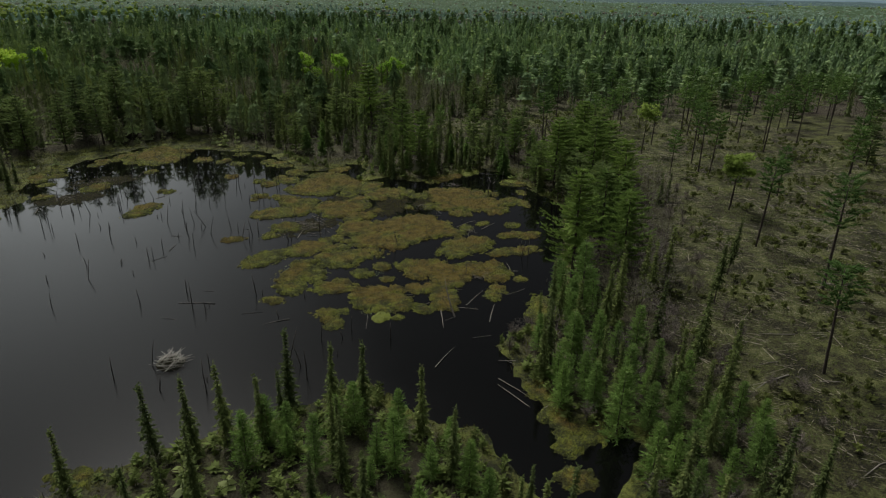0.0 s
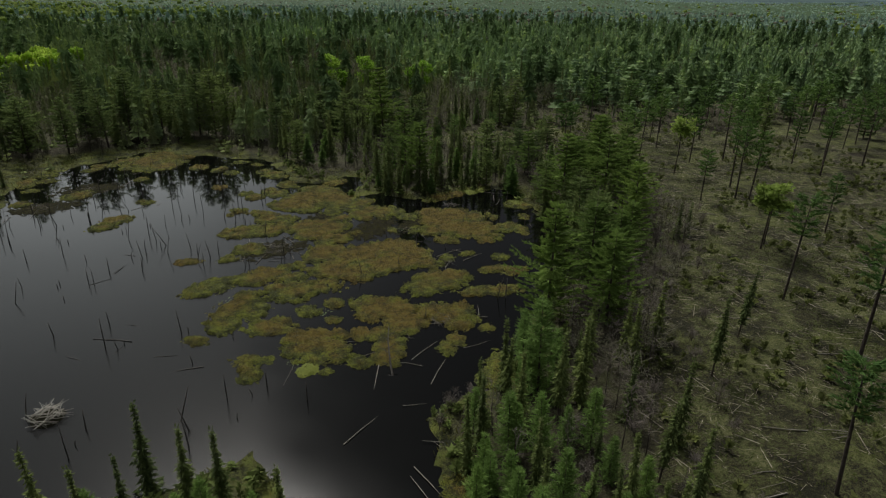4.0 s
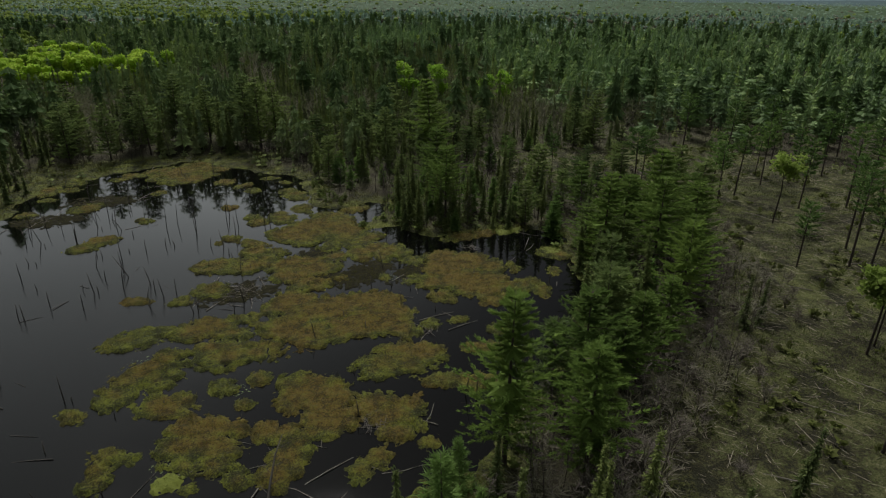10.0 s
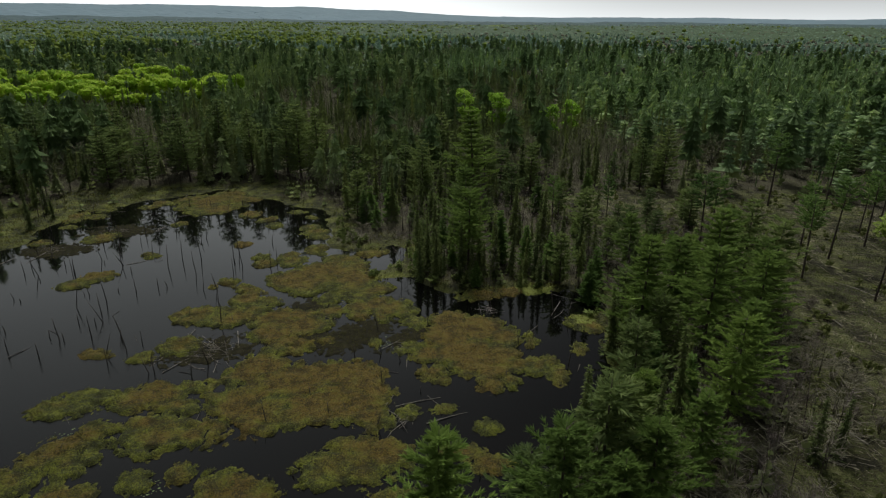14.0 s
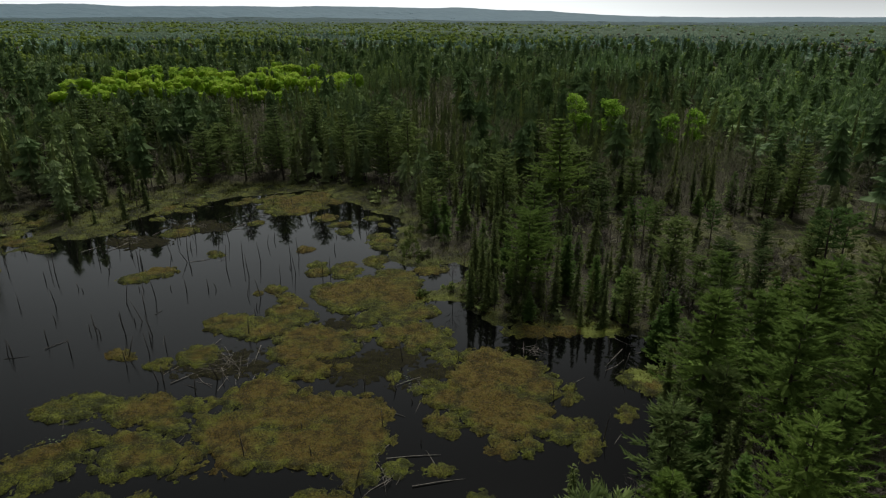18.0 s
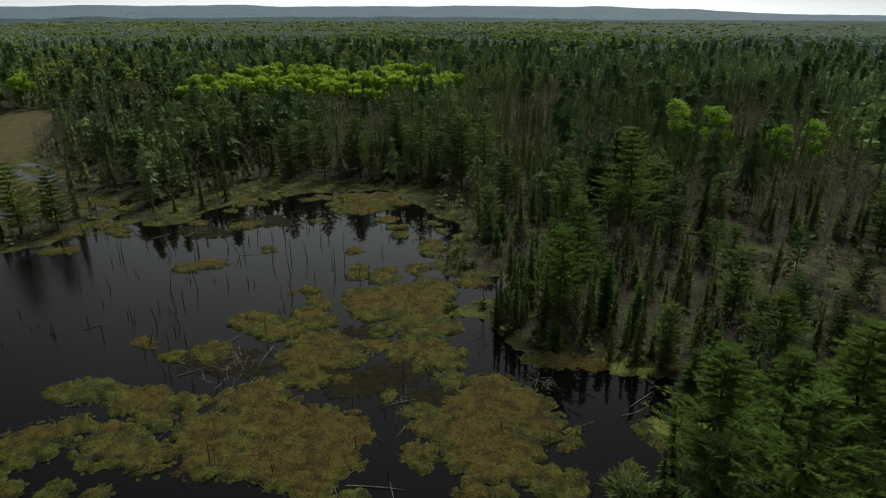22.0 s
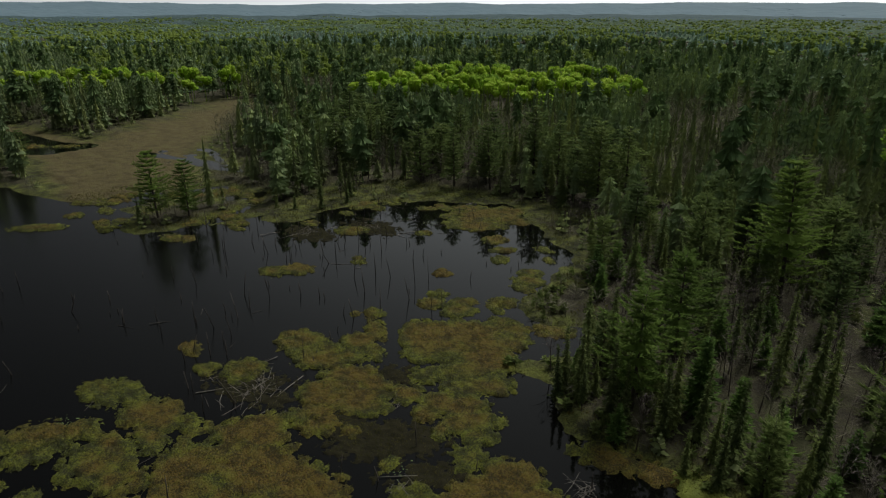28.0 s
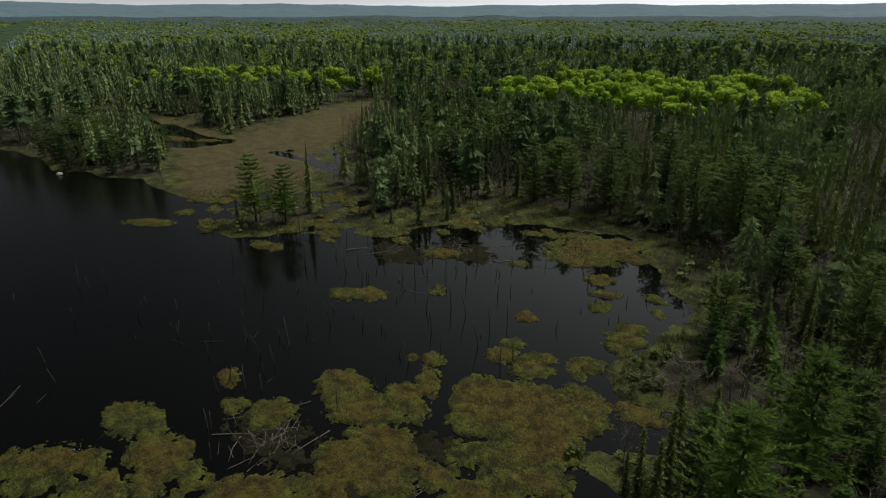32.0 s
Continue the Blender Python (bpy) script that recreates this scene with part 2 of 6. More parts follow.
bp.inputs["Strength"].default_value, bp.inputs["Distance"].default_value = 1.0, 0.2
l.new(f, bp.inputs["Height"])
l.new(bp.outputs[0], d.inputs["Normal"])
vo = n.new("ShaderNodeTexVoronoi")
vo.feature = "DISTANCE_TO_EDGE"
vo.inputs["Scale"].default_value = 0.8
gv = n.new("ShaderNodeNewGeometry")
wob = n.new("ShaderNodeVectorMath")
wob.operation = "ADD"
l.new(gv.outputs["Position"], wob.inputs[0])
l.new(noise_tex(n, l, 1.2, 3).outputs["Color"], wob.inputs[1])
l.new(wob.outputs[0], vo.inputs["Vector"])
crack = math_node(n, l, "MULTIPLY", math_node(n, l, "SUBTRACT", 0.065, vo.outputs["Distance"]), 9.0, True)
base_ = mix_col(n, l, k_, r_rust.outputs[0], r_olive.outputs[0])
l.new(mix_col(n, l, crack, base_, (0.028, 0.03, 0.012)), d.inputs["Base Color"])
l.new(d.outputs[0], out.inputs[0])
M_TUFT = foliage("sedge_blades", (0.06469, 0.06792, 0.01725), (0.1294, 0.1057, 0.02875), (0.1725, 0.1735, 0.03594), single=False, glow=0.35, patch=0.3)
M_MOSS = rough_mat("bright_moss", [(0.3, (0.06, 0.075, 0.01)), (0.7, (0.14, 0.16, 0.02))], 0.8, bump=0.8)
M_PEAT = rough_mat("bare_peat", [(0.3, (0.006, 0.006, 0.004)), (0.7, (0.026, 0.024, 0.013))], 1.0, bump=0.8, spec=0.03)

# water: still, peat-dark, with a faint ripple
M_WATER, n, l, out = material("pond_water")
d = n.new("ShaderNodeBsdfPrincipled")
d.inputs["Base Color"].default_value = (0.0018, 0.0019, 0.0017, 1)
d.inputs["IOR"].default_value = 1.33
w1 = noise_tex(n, l, 1.6, 3)
w2 = noise_tex(n, l, 0.05, 2)
wp, ws = n.new("ShaderNodeNewGeometry"), n.new("ShaderNodeSeparateXYZ")
l.new(wp.outputs["Position"], ws.inputs[0])
gust = math_node(n, l, "MULTIPLY", math_node(n, l, "SUBTRACT", noise_tex(n, l, 0.06, 3).outputs["Fac"], 0.5), 24.0)
open_x = math_node(n, l, "DIVIDE", math_node(n, l, "SUBTRACT", 36.0, math_node(n, l, "ADD", ws.outputs["X"], gust)), 18.0, True)
open_y = math_node(n, l, "DIVIDE", math_node(n, l, "SUBTRACT", 124.0, math_node(n, l, "ADD", ws.outputs["Y"], gust)), 22.0, True)
l.new(math_node(n, l, "ADD", 0.04, math_node(n, l, "MULTIPLY", math_node(n, l, "MULTIPLY", open_x, open_y), 0.15)), d.inputs["Roughness"])
bp = n.new("ShaderNodeBump")
bp.inputs["Distance"].default_value = 0.02
l.new(math_node(n, l, "MULTIPLY", w2.outputs["Fac"], 0.12), bp.inputs["Strength"])
l.new(w1.outputs["Fac"], bp.inputs["Height"])
l.new(bp.outputs[0], d.inputs["Normal"])
l.new(d.outputs[0], out.inputs[0])

# ground: forest floor, wet sedge near the shore, cut-over clearing
M_GROUND, n, l, out = material("ground_cover")
d = n.new("ShaderNodeBsdfPrincipled")
d.inputs["Roughness"].default_value = 0.9
d.inputs["Specular IOR Level"].default_value = 0.2
big, mid, fine = noise_tex(n, l, 0.09, 4), noise_tex(n, l, 0.3, 6, rough=0.75), noise_tex(n, l, 3.5, 5, rough=0.85)
f = stretch(n, l, math_node(n, l, "ADD", math_node(n, l, "MULTIPLY", mid.outputs["Fac"], 0.55), math_node(n, l, "MULTIPLY", fine.outputs["Fac"], 0.45)), 3.2)
r_forest = ramp(n, [(0.35, (0.028, 0.025, 0.015)), (0.5, (0.050, 0.044, 0.026)), (0.65, (0.060, 0.062, 0.028))])
r_marsh = ramp(n, [(0.36, (0.0165, 0.0190, 0.0072)), (0.46, (0.0413, 0.0475, 0.0122)), (0.54, (0.0660, 0.0657, 0.0180)), (0.66, (0.0825, 0.0994, 0.0194))])
r_clear = ramp(n, [(0.36, (0.0166, 0.0157, 0.0071)), (0.45, (0.0417, 0.0391, 0.0171)), (0.52, (0.0644, 0.0626, 0.0262)), (0.58, (0.0454, 0.0595, 0.0130)), (0.7, (0.1137, 0.1135, 0.0502))])
for r in (r_forest, r_marsh, r_clear):
    l.new(f, r.inputs["Fac"])
am, ac = n.new("ShaderNodeAttribute"), n.new("ShaderNodeAttribute")
am.attribute_name, ac.attribute_name = "marsh", "clearing"
green = mix_col(n, l, math_node(n, l, "MULTIPLY", math_node(n, l, "SUBTRACT", big.outputs["Fac"], 0.45, True), 3.0, True), r_clear.outputs[0], r_marsh.outputs[0])
c = mix_col(n, l, ac.outputs["Fac"], r_forest.outputs[0], green)
al = n.new("ShaderNodeAttribute")
al.attribute_name = "litter"
r_litter = ramp(n, [(0.36, (0.0234, 0.0167, 0.0131)), (0.47, (0.0445, 0.0326, 0.0254)), (0.56, (0.0608, 0.0462, 0.0362)), (0.68, (0.0398, 0.0418, 0.0154))])
l.new(f, r_litter.inputs["Fac"])
c = mix_col(n, l, al.outputs["Fac"], c, r_litter.outputs[0])
r_bright = ramp(n, [(0.36, (0.03, 0.035, 0.01)), (0.47, (0.07, 0.085, 0.018)), (0.57, (0.11, 0.12, 0.026)), (0.68, (0.15, 0.16, 0.034))])
r_tan = ramp(n, [(0.3, (0.0600, 0.0470, 0.0190)), (0.47, (0.0800, 0.0640, 0.0260)), (0.57, (0.0950, 0.0780, 0.0320)), (0.72, (0.0980, 0.0930, 0.0320))])
for r in (r_bright, r_tan):
    l.new(f, r.inputs["Fac"])
at2 = n.new("ShaderNodeAttribute")
at2.attribute_name = "meadow"
patchy = math_node(n, l, "MULTIPLY", math_node(n, l, "SUBTRACT", noise_tex(n, l, 0.22, 4).outputs["Fac"], 0.5), 5.0, True)
wet_ = mix_col(n, l, patchy, r_marsh.outputs[0], r_bright.outputs[0])
wet_ = mix_col(n, l, at2.outputs["Fac"], wet_, r_tan.outputs[0])
c = mix_col(n, l, am.outputs["Fac"], c, wet_)
# distant ground goes over to blue-grey, haze painted into its colour
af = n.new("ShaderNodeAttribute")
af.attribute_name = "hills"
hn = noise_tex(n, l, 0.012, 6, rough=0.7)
r_hill_haze = ramp(n, [(0.35, (0.05, 0.07, 0.082)), (0.5, (0.062, 0.086, 0.1)), (0.65, (0.075, 0.102, 0.108))])
l.new(hn.outputs["Fac"], r_hill_haze.inputs["Fac"])
c = mix_col(n, l, af.outputs["Fac"], c, r_hill_haze.outputs[0])
bp = n.new("ShaderNodeBump")
bp.inputs["Strength"].default_value, bp.inputs["Distance"].default_value = 1.0, 0.25
l.new(f, bp.inputs["Height"])
l.new(bp.outputs[0], d.inputs["Normal"])
l.new(c, d.inputs["Base Color"])
l.new(d.outputs[0], out.inputs[0])


# ---- shape helpers ----
def build(name, verts, faces, mat, smooth=False):
    """A mesh from arrays; faces all of one size."""
    me = bpy.data.meshes.new(name)
    verts, faces = np.asarray(verts, float), np.asarray(faces, np.int64)
    k = faces.shape[1]
    me.vertices.add(len(verts))
    me.vertices.foreach_set("co", verts.ravel())
    me.loops.add(faces.size)
    me.loops.foreach_set("vertex_index", faces.ravel())
    me.polygons.add(len(faces))
    me.polygons.foreach_set("loop_start", np.arange(0, faces.size, k))
    me.polygons.foreach_set("use_smooth", np.full(len(faces), smooth))
    me.materials.append(mat)
    me.update(calc_edges=True)
    return me


def lattice(ix, iy, seed):
    h = (ix.astype(np.int64) * 374761393 + iy.astype(np.int64) * 668265263 + seed * 974634777) & 0x7FFFFFFF
    h = ((h ^ (h >> 13)) * 1274126177) & 0x7FFFFFFF
    return ((h ^ (h >> 16)) & 0xFFFF) / 65535.0


def vnoise(x, y, seed=0):
    """Smooth value noise in -1..1."""
    x, y = np.asarray(x, float), np.asarray(y, float)
    ix, iy = np.floor(x), np.floor(y)
    u, v = x - ix, y - iy
    u, v = u * u * (3 - 2 * u), v * v * (3 - 2 * v)
    a, b = lattice(ix, iy, seed), lattice(ix + 1, iy, seed)
    c_, d_ = lattice(ix, iy + 1, seed), lattice(ix + 1, iy + 1, seed)
    return 2 * (a + (b - a) * u + (c_ - a) * v + (a - b - c_ + d_) * u * v) - 1


def fbm(x, y, seed=0, octaves=4):
    s, amp = 0, 0.5
    for k in range(octaves):
        s = s + amp * vnoise(x * 2 ** k, y * 2 ** k, seed + k)
        amp *= 0.55
    return s


def arm(x, y, x0, y0, x1, y1, r0, r1):
    """Distance to a tapering strip between two round ends; below zero inside."""
    dx, dy = x1 - x0, y1 - y0
    t = np.clip(((x - x0) * dx + (y - y0) * dy) / (dx * dx + dy * dy), 0, 1)
    return np.hypot(x - x0 - t * dx, y - y0 - t * dy) - (r0 + (r1 - r0) * t)


def pond(x, y):
    """Below zero on the pond, above zero on land."""
    x, y = np.asarray(x, float), np.asarray(y, float)
    wx, wy = x + 2.2 * fbm(x / 9, y / 9, 3), y + 2.2 * fbm(x / 9, y / 9, 7)
    w = arm(wx, wy, -130, 38, -20, 84, 36, 37)              # the western reach
    w = np.minimum(w, arm(wx, wy, 5, 86, 5, 128, 35, 34))   # the main pool
    w = np.minimum(w, arm(wx, wy, 30, 72, 48, 99, 20, 23))  # the eastern bay
    w = np.minimum(w, arm(wx, wy, 30, 124, 36, 130, 8, 7.5))
    w = np.minimum(w, arm(wx, wy, -8, 156, 3, 162, 6, 6))   # the northern bight
    w = np.minimum(w, arm(wx, wy, 60, 109, 70, 114, 6, 3.5))
    w = np.minimum(w, arm(wx, wy, 24, 57, 28, 42, 9, 4))    # the southern outlet
    w = np.minimum(w, arm(wx, wy, 28, 42, 27, 24, 3.2, 2.0))
    w = np.minimum(w, arm(wx, wy, 28, 32, 35, 34, 2.2, 1.6))
    w = np.minimum(w, arm(wx, wy, -40, 104, -85, 91, 12, 9))
    w = np.minimum(w, arm(wx, wy, -190, 102, -128, 121, 12, 8))   # the dark arm behind the wooded point
    w = np.minimum(w, arm(wx, wy, -132, 120, -124, 132, 5, 2.5))
    land = arm(wx, wy, 63, 127, 54, 124.5, 10.5, 8.5)       # the spruce point
    land = np.minimum(land, arm(wx, wy, 33, 156, 37, 139, 7, 6))
    land = np.minimum(land, arm(wx, wy, -30, 156, -26.5, 135, 7, 5))   # the marsh point
    land = np.minimum(land, arm(wx, wy, -66, 128, -60, 139, 9, 8))
    land = np.minimum(land, arm(wx, wy, -135, 95, -112, 92, 16, 10))
    w = np.maximum(w, -land)
    w = np.minimum(w, arm(wx, wy, -34, 122, -42, 136, 4.5, 3.2))  # channel behind the islet
    w = np.minimum(w, arm(wx, wy, -42, 136, -54, 132, 3.0, 2.4))
    w = np.minimum(w, arm(wx, wy, -54, 132, -58, 116, 2.4, 5.0))
    islet = np.minimum(arm(wx, wy, -48, 121, -39, 116, 7.2, 7.2), arm(wx, wy, -41, 122, -39, 129, 7.0, 4.5))
    w = np.maximum(w, -islet)
    for x0, y0, x1, y1, r0, r1 in ((-64, 145, -83, 142, 1.6, 2.6), (-83, 142, -106, 136, 2.6, 1.5), (-93, 144, -101, 155, 1.8, 0.8), (-78, 146, -92, 151, 0.8, 1.2), (-86, 141, -91, 131, 0.8, 1.0), (-70, 143, -76, 149, 0.8, 0.6), (-97, 139, -108, 143, 1.0, 0.7)):
        w = np.minimum(w, arm(wx, wy, x0, y0, x1, y1, r0, r1))
    return w + 1.3 * fbm(x / 3.1, y / 3.1, 11) + 0.35 * vnoise(x / 0.9, y / 0.9, 13)


def clearing(x, y):
    """Below zero on the cut-over land."""
    x, y = np.asarray(x, float), np.asarray(y, float)
    c_ = arm(x, y, 62, 18, 98, 68, 24, 24)
    c_ = np.minimum(c_, arm(x, y, 110, 85, 120, 130, 25, 27))
    c_ = np.minimum(c_, arm(x, y, 122, 152, 72, 160, 14, 8))
    c_ = np.minimum(c_, arm(x, y, 76, 158, 88, 138, 9, 8))
    c_ = np.minimum(c_, arm(x, y, 125, 50, 165, 115, 38, 36))
    return c_ + 4 * fbm(x / 14, y / 14, 21)


def meadow(x, y):
    """Below zero on the sedge meadow and the open marsh behind the pond."""
    x, y = np.asarray(x, float), np.asarray(y, float)
    c_ = arm(x, y, -62, 119, -112, 132, 17, 22)
    c_ = np.minimum(c_, arm(x, y, -112, 135, -176, 205, 22, 14))
    c_ = np.minimum(c_, arm(x, y, -180, 110, -120, 122, 14, 14))
    c_ = np.minimum(c_, arm(x, y, -26, 162, 18, 172, 5, 4))
    c_ = np.minimum(c_, arm(x, y, -29, 152, -26, 138, 7, 5))
    c_ = np.minimum(c_, arm(x, y, 22, 156, 32, 146, 5, 3))
    return c_ + 2.5 * fbm(x / 8, y / 8, 31)


def smooth(a, b, v):
    """Eases from 0 at a to 1 at b; a may lie above b."""
    t = np.clip((v - a) / (b - a), 0, 1)
    return t * t * (3 - 2 * t)


def relief(x, y):
    """Height of the dry land, without the pond."""
    r = np.hypot(x - 40, y - 60)
    az = np.degrees(np.arctan2(-(x - 40), y - 60))           # to the left of +y
    z = 0.3 + 1.0 * smooth(30, 75, x) * smooth(140, 90, y) + 0.8 * smooth(90, 160, r) + 0.5 * fbm(x / 30, y / 30, 41)
    z = z + 3.0 * smooth(250, 700, r) * fbm(x / 160, y / 160, 43)
    z = z + 8 * smooth(700, 1600, r) * (0.2 + fbm(x / 420, y / 420, 47))
    ridge = smooth(10, 30, az) * (13 + 6 * vnoise(az / 9, 0 * az, 51) + 4 * vnoise(az / 3, 0 * az, 52))
    z = z + ridge * smooth(1500, 2300, r)
    far = 13 + smooth(-8, 18, az) * (50 + 15 * vnoise(az / 13, 0 * az + 3, 53) + 7 * vnoise(az / 4, 0 * az, 54))
    far = far + 8 * smooth(-2, 8, az) * smooth(24, 17, az)
    z = z + np.maximum(far - 0.5 * ridge, 4) * smooth(2900, 4100, r)
    return z


def ground_z(x, y):
    p = pond(x, y)
    shore = np.clip(p, -4, 14)
    low = np.where(shore < 0, 0.28 * shore, 0.16 * np.minimum(shore, 1.4) + 0.02 * shore)
    wet = smooth(-1, 5, meadow(x, y))
    z = low * (0.35 + 0.65 * wet) + smooth(0, 14, p) * relief(x, y) * wet + (1 - wet) * (p > 0) * (0.06 + 0.3 * fbm(x / 4.5, y / 4.5, 65))
    z = z + smooth(0.2, 2, p) * (0.12 * fbm(x / 1.7, y / 1.7, 61, 3) + 0.1)
    return z + 0.25 * smooth(0, 6, -clearing(x, y)) * fbm(x / 3, y / 3, 63, 3)


# ---- ground: one sheet to the horizon ----
def axis(lo, hi, step, end):
    out_ = list(np.arange(lo, hi, step))
    s, v = step, hi
    while v < end:
        out_.append(v)
        s = min(s * 1.16, 90)
        v += s
    s, v = step, lo - step
    while v > -end:
        out_.insert(0, v)
        s = min(s * 1.16, 90)
        v -= s
    return np.array(out_)


gx, gy = axis(-66, 118, 0.85, 4850), axis(22, 172, 0.85, 4850)
X, Y = np.meshgrid(gx, gy)
Z = ground_z(X, Y)
nx, ny = len(gx), len(gy)
idx = np.arange(nx * ny).reshape(ny, nx)
quads = np.stack([idx[:-1, :-1], idx[:-1, 1:], idx[1:, 1:], idx[1:, :-1]], -1).reshape(-1, 4)
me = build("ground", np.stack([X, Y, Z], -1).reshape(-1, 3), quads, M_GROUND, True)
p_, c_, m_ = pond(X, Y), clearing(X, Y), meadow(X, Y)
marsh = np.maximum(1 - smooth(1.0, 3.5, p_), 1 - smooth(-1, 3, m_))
# the hills value grows with distance alone and drives the ground's haze tint
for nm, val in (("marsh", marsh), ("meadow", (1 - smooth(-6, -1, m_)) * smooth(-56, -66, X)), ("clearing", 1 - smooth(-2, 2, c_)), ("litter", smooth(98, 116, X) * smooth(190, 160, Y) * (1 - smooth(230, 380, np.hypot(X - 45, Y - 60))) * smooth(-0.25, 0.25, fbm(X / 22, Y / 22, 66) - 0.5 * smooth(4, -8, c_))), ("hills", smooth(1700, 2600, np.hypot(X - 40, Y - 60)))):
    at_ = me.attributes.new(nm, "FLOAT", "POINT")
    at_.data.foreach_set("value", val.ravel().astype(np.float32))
tagged(new("ground", me), "boggy ground with sedge shore and cut-over clearing", "ground", kind="structure")

water = build("water", [(-300, -10, 0), (100, -10, 0), (100, 178, 0), (-300, 178, 0)], [(0, 1, 2, 3)], M_WATER)
tagged(new("water", water), "still peat-dark pond water reflecting grey sky", "water", kind="structure")


# ---- plants: arrays of thin sprays ----
def fronds(base, direction, length, width, rng, flat=False):
    """Lance-shaped sprays: folded, of two triangles each, or single ones."""
    nrm = rng.normal(size=base.shape)
    side = np.cross(direction, nrm)
    side /= np.linalg.norm(side, axis=1, keepdims=True) + 1e-9
    L, W = length[:, None], width[:, None]
    mid_ = base + direction * L * 0.45
    tip = base + direction * L
    if flat:
        low_ = base + direction * L * 0.1
        v = np.stack([low_ + side * W * 0.5, low_ - side * W * 0.5, tip], 1).reshape(-1, 3)
        return v, np.arange(3 * len(base)).reshape(-1, 3)
    v = np.stack([base, mid_ + side * W * 0.5, tip, mid_ - side * W * 0.5], 1).reshape(-1, 3)
    k = 4 * np.arange(len(base))[:, None]
    return v, np.concatenate([k + [0, 1, 2], k + [0, 2, 3]])


def joined(parts):
    vs, fs, k = [], [], 0
    for v, f_ in parts:
        vs.append(v)
        fs.append(f_ + k)
        k += len(v)
    return np.concatenate(vs), np.concatenate(fs)


def stem(points, radii, sides=6):
    """A tapering round stem along points."""
    points = np.asarray(points, float)
    rings = []
    for k, (p, r) in enumerate(zip(points, radii)):
        d_ = points[min(k + 1, len(points) - 1)] - points[max(k - 1, 0)]
        d_ = d_ / (np.linalg.norm(d_) + 1e-9)
        u = np.cross(d_, (0.31, 0.95, 0.05))
        u /= np.linalg.norm(u) + 1e-9
        w = np.cross(d_, u)
        a = np.arange(sides) * 2 * np.pi / sides
        rings.append(p + r * (np.cos(a)[:, None] * u + np.sin(a)[:, None] * w))
    v = np.concatenate(rings + [points[-1:]])
    f_ = []
    for k in range(len(points) - 1):
        for s in range(sides):
            a, b = k * sides + s, k * sides + (s + 1) % sides
            f_ += [(a, b, b + sides), (a, b + sides, a + sides)]
    top = (len(points) - 1) * sides
    f_ += [(top + s, top + (s + 1) % sides, len(v) - 1) for s in range(sides)]
    return v, np.array(f_)


def unit(az, el):
    return np.stack([np.cos(az) * np.cos(el), np.sin(az) * np.cos(el), np.sin(el)], -1)


def whorls(rng, zs, count, reach, el0, el1, per, spray, wide, tuft, trunk_bend, fan=0.7, lift=0.0, start=0.25, rise=(-0.35, 0.5), flat=True):
    """Boughs in whorls at heights zs; reach(z) long; sprays along each bough."""
    parts = []
    for z in zs:
        k = max(3, int(round(count * rng.uniform(0.75, 1.25))))
        az = rng.uniform(0, 2 * np.pi) + np.arange(k) * 2 * np.pi / k + rng.normal(0, 0.25, k)
        ln = reach(z) * rng.uniform(0.6, 1.12, k)
        el = rng.uniform(el0, el1, k)
        s = np.linspace(start, 1.0, per)[None, :] + rng.uniform(-0.06, 0.06, (k, per))
        d_ = unit(az, el)[:, None, :]
        pos = np.array([trunk_bend(z)[0], trunk_bend(z)[1], z]) + d_ * (ln[:, None] * s)[..., None]
        pos[..., 2] += lift * ln[:, None] * s ** 2
        for j in range(tuft):
            yaw = az[:, None] + rng.uniform(-fan, fan, (k, per)) * (1.2 - 0.6 * s)
            pit = el[:, None] + rng.uniform(*rise, (k, per))
            dd = unit(yaw, pit)
            L = np.minimum(spray, 0.16 + 0.42 * ln)[:, None] * rng.uniform(0.6, 1.3, (k, per))
            parts.append(fronds(pos.reshape(-1, 3), dd.reshape(-1, 3), L.ravel(), (wide * L).ravel(), rng, flat))
    return joined(parts)


def skirts(rng, zs, reach, pts, sag, bend, lift=0.6, least=0.0):
    """Ragged closed skirts of twigs round the stem, one above the other: the thick heart of a crown."""
    parts = []
    for z in zs:
        r = reach(z)
        n_ = 2 * pts
        az = rng.uniform(0, 6.28) + np.arange(n_) * 6.2832 / n_ + rng.normal(0, 0.1, n_)
        rr = r * np.where(np.arange(n_) % 2, rng.uniform(0.4, 0.6, n_), rng.uniform(0.75, 1.12, n_))
        x, y = bend(z)
        ring = np.stack([x + np.cos(az) * rr, y + np.sin(az) * rr, z - sag * rr + rng.normal(0, 0.05 * r, n_)], 1)
        v = np.concatenate([ring, [[x, y, z + max(lift * r + 0.12, least)]]])
        i_ = np.arange(n_)
        parts.append((v, np.stack([i_, (i_ + 1) % n_, np.full(n_, n_)], 1)))
    return joined(parts)


